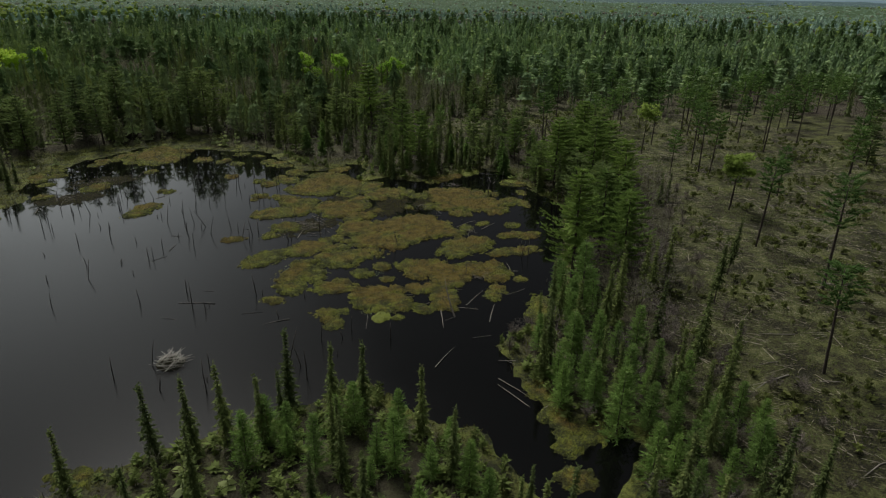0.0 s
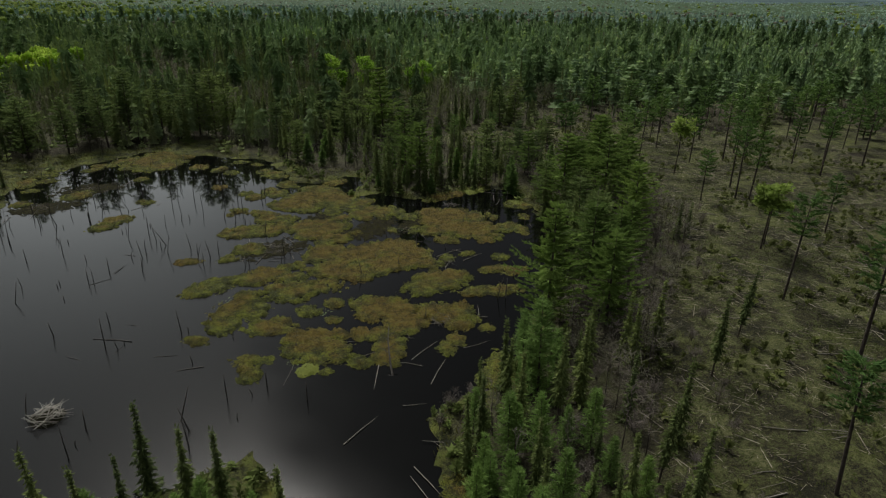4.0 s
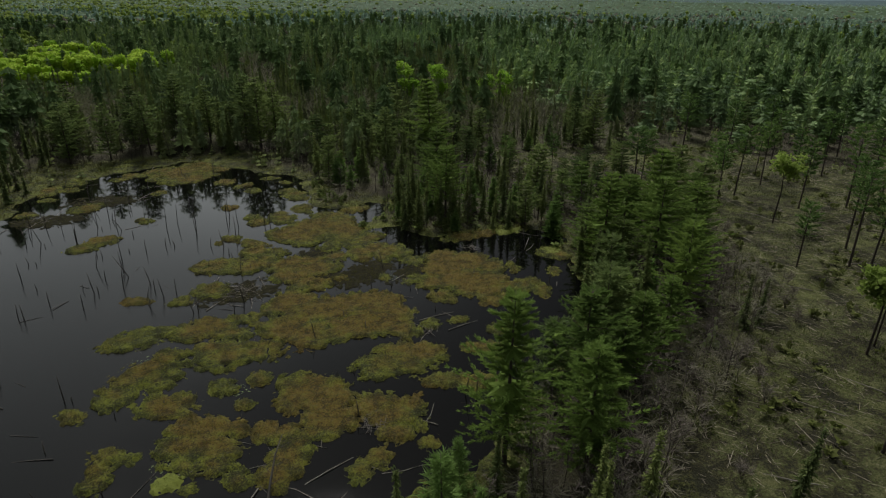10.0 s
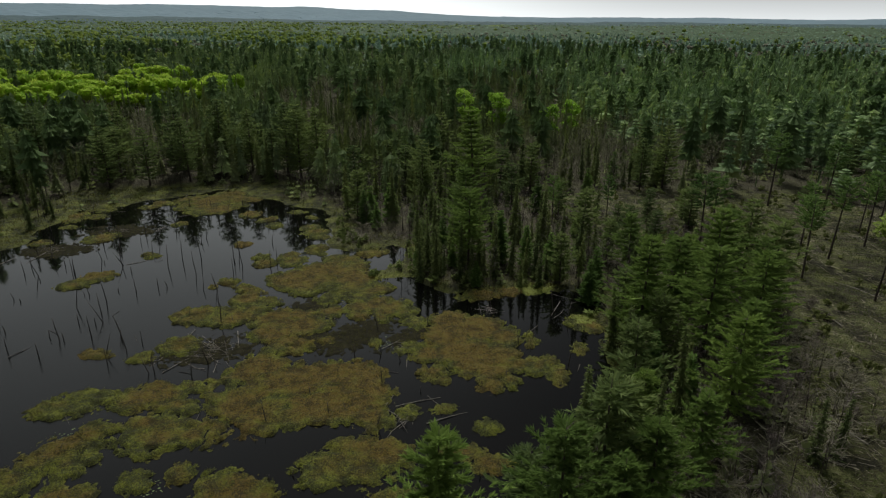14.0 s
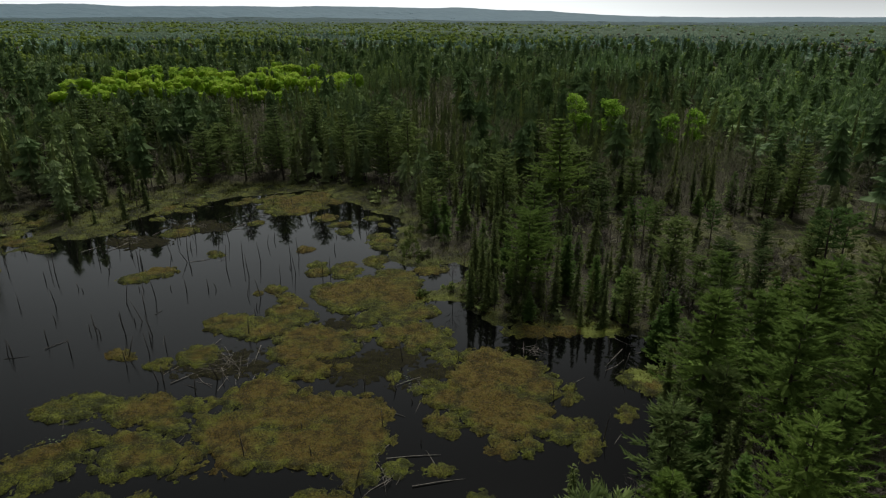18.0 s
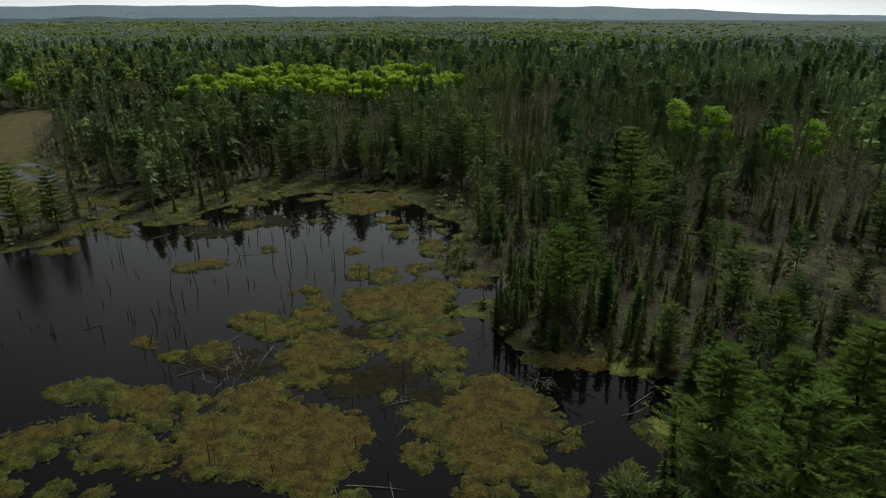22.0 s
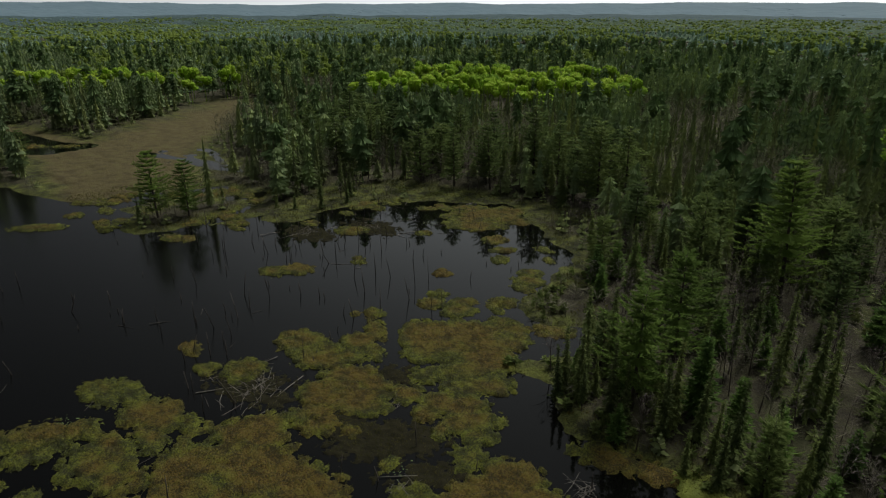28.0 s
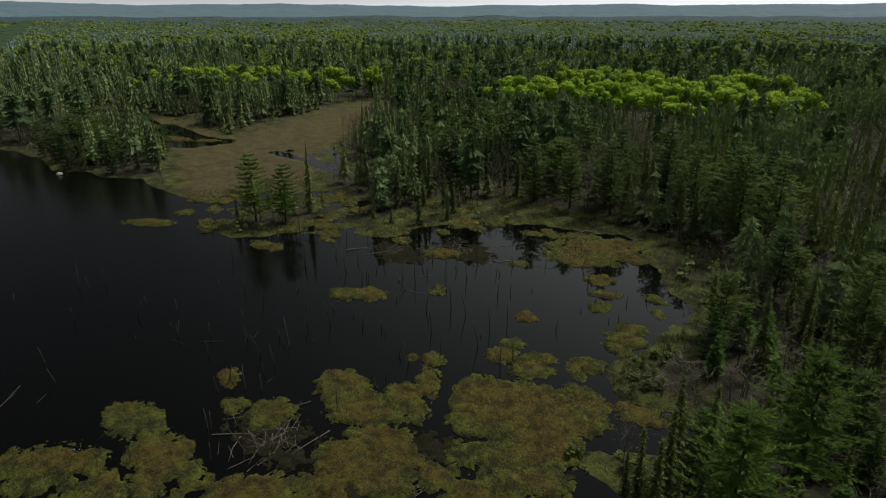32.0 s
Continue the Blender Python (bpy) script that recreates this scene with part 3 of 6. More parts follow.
def fir_shape(seed, h):
    """A full, pointed young fir or pine, boughs down to the ground."""
    rng = np.random.default_rng(seed)
    b1, b2 = rng.normal(0, 0.012, 2)
    bend = lambda z: (b1 * z, b2 * z)
    R = h * rng.uniform(0.2, 0.25)
    wob = rng.uniform(0.7, 1.15, 71)
    reach = lambda z: (0.1 + R * (1 - z / h) ** 0.85 * min(1.0, 0.55 + 3 * z / h)) * wob[int(z * 4) % 71]
    zs = np.arange(h * 0.04, h * 0.97, 0.42)
    crown = whorls(rng, zs, 9, reach, -0.15, 0.3, 7, 0.5, 0.34, 3, bend, fan=1.1, lift=0.05, start=0.3, rise=(-0.2, 0.6))
    core = skirts(rng, np.arange(h * 0.05, h * 0.93, 0.6), lambda z: 0.72 * reach(z), 8, 0.2, bend)
    trunk = stem([(bend(z)[0], bend(z)[1], z) for z in (-0.3, h * 0.4, h * 0.98)], (0.013 * h, 0.009 * h, 0.012), 6)
    return trunk, joined([crown, core])


def spruce_shape(seed, h, detail=1.0, bare=0.12):
    rng = np.random.default_rng(seed)
    b1, b2 = rng.normal(0, 0.012, 2)
    bend = lambda z: (b1 * z, b2 * z)
    R = h * rng.uniform(0.085, 0.12)
    gap = 0.36 / detail
    zs = np.arange(h * bare, h * 0.985, gap)
    wob = rng.uniform(0.6, 1.15, 97)
    reach = lambda z: (0.06 + R * (1 - z / h) ** 0.9 * (0.5 if z < h * 0.35 and bare > 0.2 else 1.0)) * wob[int(z * 5) % 97]
    crown = whorls(rng, zs, 7, reach, -0.6, -0.1, 4, 0.6, 0.5, 2, bend, fan=1.0, start=0.12, rise=(-0.5, 0.35))
    k = int(20 * detail)
    club = fronds(np.stack([bend(h)[0] + rng.normal(0, 0.1, k), bend(h)[1] + rng.normal(0, 0.1, k), h * rng.uniform(0.9, 1.0, k)], 1),
                  unit(rng.uniform(0, 6.28, k), rng.uniform(0.1, 1.1, k)), rng.uniform(0.15, 0.38, k), rng.uniform(0.08, 0.18, k), rng)
    trunk = stem([(bend(z)[0], bend(z)[1], z) for z in (-0.3, h * 0.3, h * 0.7, h)], (0.011 * h, 0.009 * h, 0.005 * h, 0.01), 6)
    core = skirts(rng, np.arange(h * max(bare, 0.05), h * 0.96, 0.42), lambda z: 0.78 * reach(z), 6, 0.45, bend)
    return trunk, joined([crown, club, core])


def pine_shape(seed, h, detail=1.0, bare=0.2, spread=0.2, per=8, spray=0.8, tuft=4, slim=0.25):
    rng = np.random.default_rng(seed)
    b1, b2 = rng.normal(0, 0.02, 2)
    bend = lambda z: (b1 * z, b2 * z)
    R = h * spread * rng.uniform(0.9, 1.15)
    zs = np.arange(h * bare, h * 0.985, 0.72 if tuft < 6 else 0.8) + rng.uniform(-0.1, 0.1)
    wob = rng.uniform(0.5, 1.25, 64)
    reach = lambda z: (0.15 + R * min(1.0, ((1 - z / h) * 1.7) ** 0.65) * (0.6 + 0.4 * min(1, (z / h - bare) / 0.18 + 0.2))) * wob[int(z * 3) % 64]
    crown = whorls(rng, zs, 7 if tuft < 6 else 9, reach, -0.1, 0.2, per, spray, slim, tuft, bend, fan=1.1, lift=0.13, start=0.18, rise=(-0.1, 0.7))
    crown = joined([crown, skirts(rng, zs[zs > h * 0.3][::2], lambda z: 0.4 * reach(z), 7, -0.1, bend, 0.25)])
    parts = [stem([(bend(z)[0], bend(z)[1], z) for z in (-0.4, h * 0.25, h * 0.6, h * 0.98)], (0.017 * h, 0.013 * h, 0.008 * h, 0.015), 7)]
    for z in zs[::2]:
        az = rng.uniform(0, 6.28)
        p0 = np.array([*bend(z), z])
        parts.append(stem([p0, p0 + unit(np.array(az), np.array(0.1)) * reach(z) * 0.8], (0.05, 0.012), 3))
    return joined(parts), crown


def redpine_shape(seed, h, detail=1.0, bare=0.55):
    rng = np.random.default_rng(seed)
    b1, b2 = rng.normal(0, 0.025, 2)
    bend = lambda z: (b1 * z, b2 * z)
    R = h * rng.uniform(0.11, 0.15)
    zs = np.arange(h * bare, h * 0.97, 0.75)
    reach = lambda z: 0.3 + R * math.sin(math.pi * min(1.0, 0.18 + 0.82 * (z / h - bare) / (1 - bare))) ** 0.8
    crown = whorls(rng, zs, 6, reach, -0.1, 0.45, 6, 0.6, 0.28, 5, bend, fan=1.4, lift=0.1, start=0.3, rise=(-0.3, 0.8))
    parts = [stem([(bend(z)[0], bend(z)[1], z) for z in (-0.4, h * 0.3, h * 0.6, h * 0.97)], (0.013 * h, 0.011 * h, 0.008 * h, 0.015), 7)]
    for z in list(zs[::2]) + list(rng.uniform(h * 0.25, h * bare, 5)):
        az = rng.uniform(0, 6.28)
        p0 = np.array([*bend(z), z])
        parts.append(stem([p0, p0 + unit(np.array(az), np.array(0.15)) * (reach(z) * 0.85 if z > h * bare else 0.7)], (0.04, 0.01), 3))
    return joined(parts), crown


def tamarack_shape(seed, h, detail=1.0):
    rng = np.random.default_rng(seed)
    bend = lambda z: (0, 0)
    R = h * rng.uniform(0.17, 0.24)
    zs = np.arange(h * 0.04, h * 0.98, 0.36)
    reach = lambda z: 0.12 + R * (1 - z / h) ** 0.8
    crown = whorls(rng, zs, 8, reach, 0.0, 0.5, 6, 0.42, 0.15, 4, bend, fan=1.3, start=0.1, rise=(-0.4, 0.7))
    return stem([(0, 0, -0.3), (0, 0, h * 0.5), (0, 0, h * 0.97)], (0.012 * h, 0.008 * h, 0.01), 5), crown


def aspen_shape(seed, h, detail=1.0, bare=0.35):
    rng = np.random.default_rng(seed)
    parts = [stem([(0, 0, -0.4), (rng.normal(0, 0.15), rng.normal(0, 0.15), h * 0.45), (rng.normal(0, 0.3), rng.normal(0, 0.3), h * 0.92)], (0.013 * h, 0.009 * h, 0.02), 6)]
    pos = []
    for k in range(int(22 * detail)):
        z = h * rng.uniform(bare + 0.08, 0.8)
        az, el = rng.uniform(0, 6.28), rng.uniform(0.35, 1.0)
        p0 = np.array([0, 0, z])
        p1 = p0 + unit(np.array(az), np.array(el)) * h * rng.uniform(0.08, 0.19)
        parts.append(stem([p0, p1], (0.045, 0.012), 3))
        q = rng.normal(size=(int(70 * detail), 3))
        q /= np.linalg.norm(q, axis=1, keepdims=True)
        pos.append(p1 + q * rng.uniform(0.35, 1.0, (len(q), 1)) * np.array([1, 1, 0.75]) * h * 0.085)
    pos = np.concatenate(pos)
    k = len(pos)
    return joined(parts), fronds(pos, unit(rng.uniform(0, 6.28, k), rng.uniform(-0.7, 0.9, k)), rng.uniform(0.32, 0.65, k), rng.uniform(0.26, 0.5, k), rng)


def bare_shape(seed, h, detail=1.0, many=1):
    """Leafless stems with fine twigs."""
    rng = np.random.default_rng(seed)
    parts, tw = [], []
    for s in range(many):
        az, el = rng.uniform(0, 6.28), rng.uniform(1.1, 1.5)
        d_ = unit(np.array(az), np.array(el if many > 1 else 1.5))
        hh = h * rng.uniform(0.65, 1.0)
        parts.append(stem([-0.3 * d_, d_ * hh * 0.5, d_ * hh + rng.normal(0, 0.04 * h, 3)], (0.009 * h + 0.01, 0.006 * h, 0.008), 4))
        k = int((34 if many == 1 else 14) * detail)
        t = rng.uniform(0.3, 1.0, k)
        base = d_ * (hh * t)[:, None]
        tw.append((base, unit(rng.uniform(0, 6.28, k), rng.uniform(0.2, 1.1, k)), hh * 0.3 * (1.25 - t) * rng.uniform(0.6, 1.3, k) + 0.2))
    twigs = []
    for base, dd, L in tw:
        twigs.append(fronds(base, dd, L, 0.035 + 0 * L, rng))
        for f_ in (0.45, 0.75, 1.0):
            d2 = dd + rng.normal(0, 0.5, dd.shape)
            d2 /= np.linalg.norm(d2, axis=1, keepdims=True)
            twigs.append(fronds(base + dd * (L * f_)[:, None] * 0.9, d2, L * 0.5, 0.03 + 0 * L, rng))
    return joined(parts), joined(twigs)


def part(name, me_, parent, label=""):
    ob = new(name, me_)
    ob.parent = parent
    if label:
        tagged(ob, label)
    return ob


def tree_kind(name, shape, heights, bark, leaf, label, category, crown_name="crown"):
    """Meshes of a few trees of one kind, at several heights."""
    protos = []
    for k, h in enumerate(heights):
        (tv, tf), (cv, cf) = shape(k, h)
        protos.append((h, build(name + "_trunk", tv, tf, bark, True), build(name + "_crown", cv, cf, leaf)))
    return dict(name=name, protos=protos, label=label, category=category, crown=crown_name, made={})


def plant(kind, x, y, h, rng, group=""):
    """One tree of the kind, height h, standing on the ground at x, y."""
    best = min(range(len(kind["protos"])), key=lambda i: abs(kind["protos"][i][0] - h) + rng.uniform(0, 2.5))
    h0, tm, cm = kind["protos"][best]
    s = h / h0
    m = pose(x, y, float(ground_z(np.array([x]), np.array([y]))[0]), rng.normal(0, 1.2), rng.normal(0, 1.2), rng.uniform(0, 360)) @ Matrix.Diagonal((s * rng.uniform(0.92, 1.08), s * rng.uniform(0.92, 1.08), s, 1))
    if best in kind["made"]:
        first = kind["made"][best]
        return tagged(copy_thing(first, m @ Matrix.Diagonal([1 / v for v in first.scale] + [1])), group=group)
    ob = new(kind["name"])
    part("trunk", tm, ob)
    part(kind["crown"], cm, ob)
    tagged(ob, kind["label"], kind["category"], group)
    ob.matrix_basis = m
    kind["made"][best] = ob
    return ob


# ---- sedge mats in the pond ----
def clumps(x, y, size, seed):
    """How deep a place lies inside its own clump: 0 on the joint between two, about 1 in the middle."""
    x, y = x / size, y / size
    ix, iy = np.floor(x), np.floor(y)
    d1, d2 = np.full(x.shape, 9.0), np.full(x.shape, 9.0)
    for dx in (-1, 0, 1):
        for dy in (-1, 0, 1):
            cx, cy = ix + dx, iy + dy
            q = np.hypot(cx + lattice(cx, cy, seed) - x, cy + lattice(cx, cy, seed + 1) - y)
            d2 = np.minimum(d2, np.maximum(d1, q))
            d1 = np.minimum(d1, q)
    return d2 - d1


def sedge_mat(*lobes, height=0.27, step=0.24, label="floating sedge mat, rusty brown and olive, ragged edge", mat=None, ragged=1.0):
    """A raised mat of sedge whose outline is the sum of a few lobes (x, y, long, short, turn); it breaks into clumps at the rim."""
    lo = np.min([(a - max(c, d_), b - max(c, d_)) for a, b, c, d_, g in lobes], 0) - 1.4
    hi = np.max([(a + max(c, d_), b + max(c, d_)) for a, b, c, d_, g in lobes], 0) + 1.4
    xs, ys = np.arange(lo[0], hi[0], step), np.arange(lo[1], hi[1], step)
    x, y = np.meshgrid(xs, ys)
    s = np.full(x.shape, 99.0)
    for a, b, c, d_, g in lobes:
        ca, sa = math.cos(radians(g)), math.sin(radians(g))
        u, v = (x - a) * ca + (y - b) * sa, -(x - a) * sa + (y - b) * ca
        q = np.hypot(u / c, v / d_)
        s = np.minimum(s, (q - 1) * min(c, d_) * 0.9)
    small = min(1.0, (lobes[0][2] + lobes[0][3]) / 5)
    wx, wy = x + 0.35 * vnoise(x / 0.8, y / 0.8, 70), y + 0.35 * vnoise(x / 0.8, y / 0.8, 69)
    knot, tuft_ = clumps(wx, wy, 2.1, 72), clumps(wx, wy, 0.8, 76)
    s = s + ragged * (0.3 * small * fbm(x / 2.4, y / 2.4, 71) + 0.14 * vnoise(x / 0.42, y / 0.42, 74) - 0.32)
    s = s + ragged * smooth(-1.5, -0.1, s) * (0.75 * small * smooth(0.3, 0.0, knot) + 0.35 * smooth(0.35, 0.0, tuft_) - 0.2)
    if small >= 1:                                        # narrow leads of water run into the larger mats
        s = np.maximum(s, 0.3 - 10.0 * np.abs(fbm(x / 8, y / 8, 75)) - 6 * np.clip(fbm(x / 11, y / 11, 77) + 0.2, 0, 1))
    z = height * smooth(0.12, -0.45, s) * (0.7 + 0.35 * smooth(0, 0.5, knot) + 0.25 * fbm(x / 1.3, y / 1.3, 79))
    z = z + 0.07 * smooth(0.0, 0.6, tuft_) * (s < -0.1) + 0.07 * vnoise(x / 0.4, y / 0.4, 81) * (s < -0.2) - 0.12 * (s > 0.1)
    z = np.where(s > 0.25, -0.25, z)
    id_ = np.arange(x.size).reshape(x.shape)
    keep = (s[:-1, :-1] < 0.3) | (s[1:, 1:] < 0.3) | (s[:-1, 1:] < 0.3) | (s[1:, :-1] < 0.3)
    f_ = np.stack([id_[:-1, :-1], id_[:-1, 1:], id_[1:, 1:], id_[1:, :-1]], -1)[keep]
    if len(f_) == 0:
        return
    v_, soft_ = np.stack([x, y, z], -1).reshape(-1, 3), (smooth(-1.5, -0.3, s).ravel() * 0.9 - 0.1)
    mark = np.full(x.size, x.size, np.int64)
    mark[f_] = f_
    while True:                                           # number the pieces that hang together
        low_ = mark[f_].min(1)
        old = mark.copy()
        for c in range(4):
            np.minimum.at(mark, f_[:, c], low_)
        if (mark == old).all():
            break
    piece = mark[f_[:, 0]]
    for pc in np.unique(piece):
        fp = f_[piece == pc]
        if len(fp) < 14:
            continue
        used, inv = np.unique(fp, return_inverse=True)
        ob = new("sedge_mat", build("sedge_mat", v_[used], inv.reshape(-1, 4), mat or M_SEDGE, True))
        rim = ob.data.attributes.new("rim", "FLOAT", "POINT")
        rim.data.foreach_set("value", soft_[used].astype(np.float32))
        tagged(ob, label, "sedge mat", "sedge mats in the pond")
        MAT_TOPS.append(v_[used][v_[used][:, 2] > 0.05])


MAT_TOPS = []
sedge_mat((32.0, 121.9, 6.6, 4.4, 51), (35.7, 126.1, 3.9, 2.9, 123), (27.5, 119.3, 3.5, 2.5, 140), (31.0, 117.9, 3.7, 3.3, 138), (38.9, 119.8, 2.7, 2.1, 58), (37.7, 116.8, 3.7, 2.6, 52), (36.8, 120.7, 3.4, 2.8, 59), (37.8, 126.8, 1.3, 0.9, 122), (39.9, 115.0, 3.1, 2.1, 51), (41.8, 117.1, 2.0, 1.7, 68), (35.2, 113.9, 2.0, 1.7, 48), (39.7, 111.0, 2.3, 1.8, 49), (36.3, 109.6, 1.8, 1.5, 43), (41.9, 112.2, 2.4, 2.2, 59), (44.0, 110.4, 3.1, 1.9, 50), (43.1, 107.9, 1.3, 1.1, 136), (46.1, 109.6, 1.8, 1.3, 53), (47.4, 106.9, 1.8, 1.5, 129), (27.0, 127.2, 2.3, 1.8, 54), (39.9, 108.6, 1.2, 1.1, 143))
sedge_mat((23.5, 116.0, 2.5, 0.9, 144), (24.2, 112.8, 2.2, 2.0, 11), (25.8, 109.9, 2.0, 1.5, 39), (27.7, 112.4, 1.4, 1.0, 148))
sedge_mat((19.1, 108.1, 3.1, 2.5, 24), (23.4, 107.8, 3.5, 2.9, 16), (29.3, 107.6, 3.3, 2.1, 44), (30.6, 104.5, 3.7, 2.7, 39), (34.1, 105.7, 3.0, 2.5, 34), (32.4, 108.4, 2.2, 1.7, 152))
sedge_mat((34.3, 101.0, 1.1, 0.9, 8))
sedge_mat((32.2, 101.2, 1.6, 1.1, 39), (31.6, 99.6, 1.2, 0.9, 13))
sedge_mat((19.9, 100.7, 2.0, 1.5, 17))
sedge_mat((16.6, 97.7, 0.9, 0.6, 36))
sedge_mat((19.4, 119.1, 1.3, 1.1, 164))
sedge_mat((25.5, 129.3, 2.1, 1.1, 50))
sedge_mat((31.5, 95.9, 3.1, 2.4, 149), (29.8, 94.2, 2.3, 1.7, 163), (30.8, 91.3, 4.8, 3.1, 178), (35.4, 92.7, 4.8, 3.2, 1), (39.7, 93.7, 4.2, 3.2, 179), (42.6, 93.9, 3.2, 2.4, 116), (44.4, 91.2, 1.9, 1.7, 127), (30.7, 88.2, 3.5, 2.2, 132), (35.5, 87.6, 4.9, 2.8, 4), (40.5, 88.6, 4.9, 3.1, 4), (44.2, 87.2, 2.6, 1.9, 118), (34.0, 84.7, 1.7, 1.1, 177), (33.7, 99.6, 1.9, 1.0, 6))
sedge_mat((43.0, 79.5, 3.9, 2.2, 173), (46.4, 81.4, 2.4, 2.1, 165), (44.0, 82.3, 2.6, 1.5, 173), (40.9, 78.1, 1.5, 1.3, 150))
sedge_mat((12.6, 86.7, 1.7, 0.9, 174), (14.1, 87.9, 2.6, 1.4, 173), (15.5, 89.6, 2.5, 1.2, 1), (19.6, 88.3, 1.9, 1.2, 156), (20.4, 89.4, 2.5, 1.6, 167), (22.3, 90.2, 2.8, 1.9, 155), (24.9, 88.2, 2.2, 1.3, 175), (25.0, 91.6, 1.3, 0.9, 170))
sedge_mat((24.1, 85.1, 3.5, 1.7, 3), (24.4, 83.1, 3.2, 1.8, 176), (28.5, 83.5, 2.6, 1.5, 177), (29.5, 85.0, 1.9, 1.2, 177), (24.1, 81.3, 1.3, 0.8, 167))
sedge_mat((19.0, 84.5, 1.3, 0.8, 153))
sedge_mat((19.9, 99.5, 2.3, 1.5, 171))
sedge_mat((16.9, 97.1, 1.0, 0.6, 0))
sedge_mat((11.3, 98.0, 1.3, 0.8, 169))
sedge_mat((17.5, 81.9, 2.0, 1.0, 179), (17.2, 80.4, 2.3, 1.1, 0), (16.2, 79.1, 1.6, 0.8, 175))
sedge_mat((51.9, 107.5, 2.8, 2.2, 17), (51.9, 103.5, 3.5, 3.1, 87), (55.4, 105.2, 3.7, 3.3, 63), (49.6, 98.9, 2.1, 1.9, 13), (53.6, 99.4, 4.4, 2.6, 13), (58.6, 103.4, 2.5, 2.1, 72), (61.5, 102.6, 1.5, 0.6, 89), (57.2, 98.9, 3.2, 2.5, 23), (50.2, 95.0, 1.5, 1.0, 11), (54.5, 96.8, 2.6, 2.1, 19), (56.6, 95.4, 2.5, 1.5, 15), (56.6, 92.7, 1.4, 1.2, 32), (58.5, 93.5, 1.3, 1.1, 68), (60.1, 97.0, 2.0, 1.5, 24), (62.0, 96.4, 1.8, 1.3, 25))
sedge_mat((63.9, 94.9, 1.8, 1.1, 81))
sedge_mat((63.3, 97.8, 1.0, 0.7, 71))
sedge_mat((51.2, 93.6, 0.6, 0.6, 20))
sedge_mat((47.7, 100.6, 1.4, 1.1, 10))
sedge_mat((46.2, 99.8, 0.6, 0.5, 108))
sedge_mat((43.1, 101.4, 0.6, 0.4, 110))
sedge_mat((51.5, 88.5, 0.8, 0.5, 11))
sedge_mat((47.9, 87.8, 0.9, 0.8, 177))
sedge_mat((55.7, 85.6, 1.0, 0.9, 46))
sedge_mat((67.3, 100.6, 1.0, 0.6, 78))
sedge_mat((33.7, 76.9, 2.7, 2.0, 161), (33.0, 75.0, 2.3, 1.9, 108), (36.0, 74.3, 3.0, 2.7, 122), (36.4, 71.1, 2.8, 2.5, 135), (35.2, 69.2, 1.5, 1.1, 162), (40.1, 72.5, 1.9, 1.6, 165), (42.3, 70.8, 2.5, 1.7, 170), (44.3, 72.0, 1.6, 1.1, 78), (41.1, 73.4, 1.7, 1.3, 168))
sedge_mat((42.7, 68.4, 1.6, 1.4, 171))
sedge_mat((44.7, 69.0, 0.5, 0.4, 75))
sedge_mat((40.8, 65.3, 1.0, 0.9, 94))
sedge_mat((39.1, 63.8, 1.0, 0.8, 87))
sedge_mat((29.2, 64.1, 1.1, 0.9, 140))
sedge_mat((25.6, 71.1, 2.6, 1.4, 164), (23.5, 71.0, 2.1, 1.4, 154), (28.4, 70.4, 1.2, 0.9, 115), (23.7, 68.6, 2.4, 1.7, 152), (26.4, 68.2, 2.6, 1.9, 154), (24.6, 66.2, 1.6, 1.0, 158), (27.1, 66.0, 1.7, 1.0, 162))
sedge_mat((30.9, 69.9, 1.4, 1.2, 143), (32.8, 69.6, 1.1, 0.9, 141))
sedge_mat((33.1, 66.2, 2.3, 1.5, 94), (32.2, 64.3, 1.7, 1.3, 105), (33.9, 67.6, 1.3, 1.1, 105))
sedge_mat((15.8, 77.1, 2.2, 1.5, 147), (14.6, 76.2, 1.1, 0.6, 116))
sedge_mat((20.9, 74.7, 2.6, 1.8, 152), (22.5, 75.4, 1.2, 0.9, 131), (19.8, 74.1, 1.3, 0.9, 155))
sedge_mat((18.6, 79.5, 1.9, 1.3, 148), (20.1, 80.4, 1.2, 0.9, 145))
sedge_mat((25.8, 77.4, 1.3, 1.0, 139))
sedge_mat((29.1, 78.5, 1.2, 1.0, 129))
sedge_mat((28.3, 74.4, 0.7, 0.5, 152))
sedge_mat((18.6, 83.8, 1.5, 1.0, 123))
sedge_mat((18.4, 68.2, 1.5, 0.7, 163), (17.8, 66.4, 1.6, 0.7, 108), (17.6, 64.6, 0.7, 0.4, 116))
sedge_mat((12.5, 74.4, 1.0, 0.7, 141))
sedge_mat((48.0, 76.0, 1.9, 1.1, 172), (51.1, 75.4, 2.4, 1.3, 173))
sedge_mat((53.4, 81.8, 1.9, 1.0, 173), (55.7, 80.4, 1.7, 1.1, 177))
sedge_mat((16.5, 134.9, 1.2, 1.1, 43))
sedge_mat((22.8, 126.4, 1.6, 1.6, 23))
sedge_mat((21.2, 129.1, 1.1, 0.9, 43))
sedge_mat((29.7, 133.6, 1.5, 1.4, 77))
sedge_mat((-2.4, 117.0, 2.0, 1.5, 1), (-0.7, 120.2, 2.5, 1.8, 31))
sedge_mat((-8.9, 137.3, 2.9, 1.9, 39))
sedge_mat((16.8, 148.6, 1.7, 1.0, 47))
sedge_mat((19.2, 145.0, 1.2, 1.1, 99))
sedge_mat((12.6, 151.4, 2.0, 1.7, 57))
sedge_mat((1.1, 145.4, 1.1, 0.9, 40))
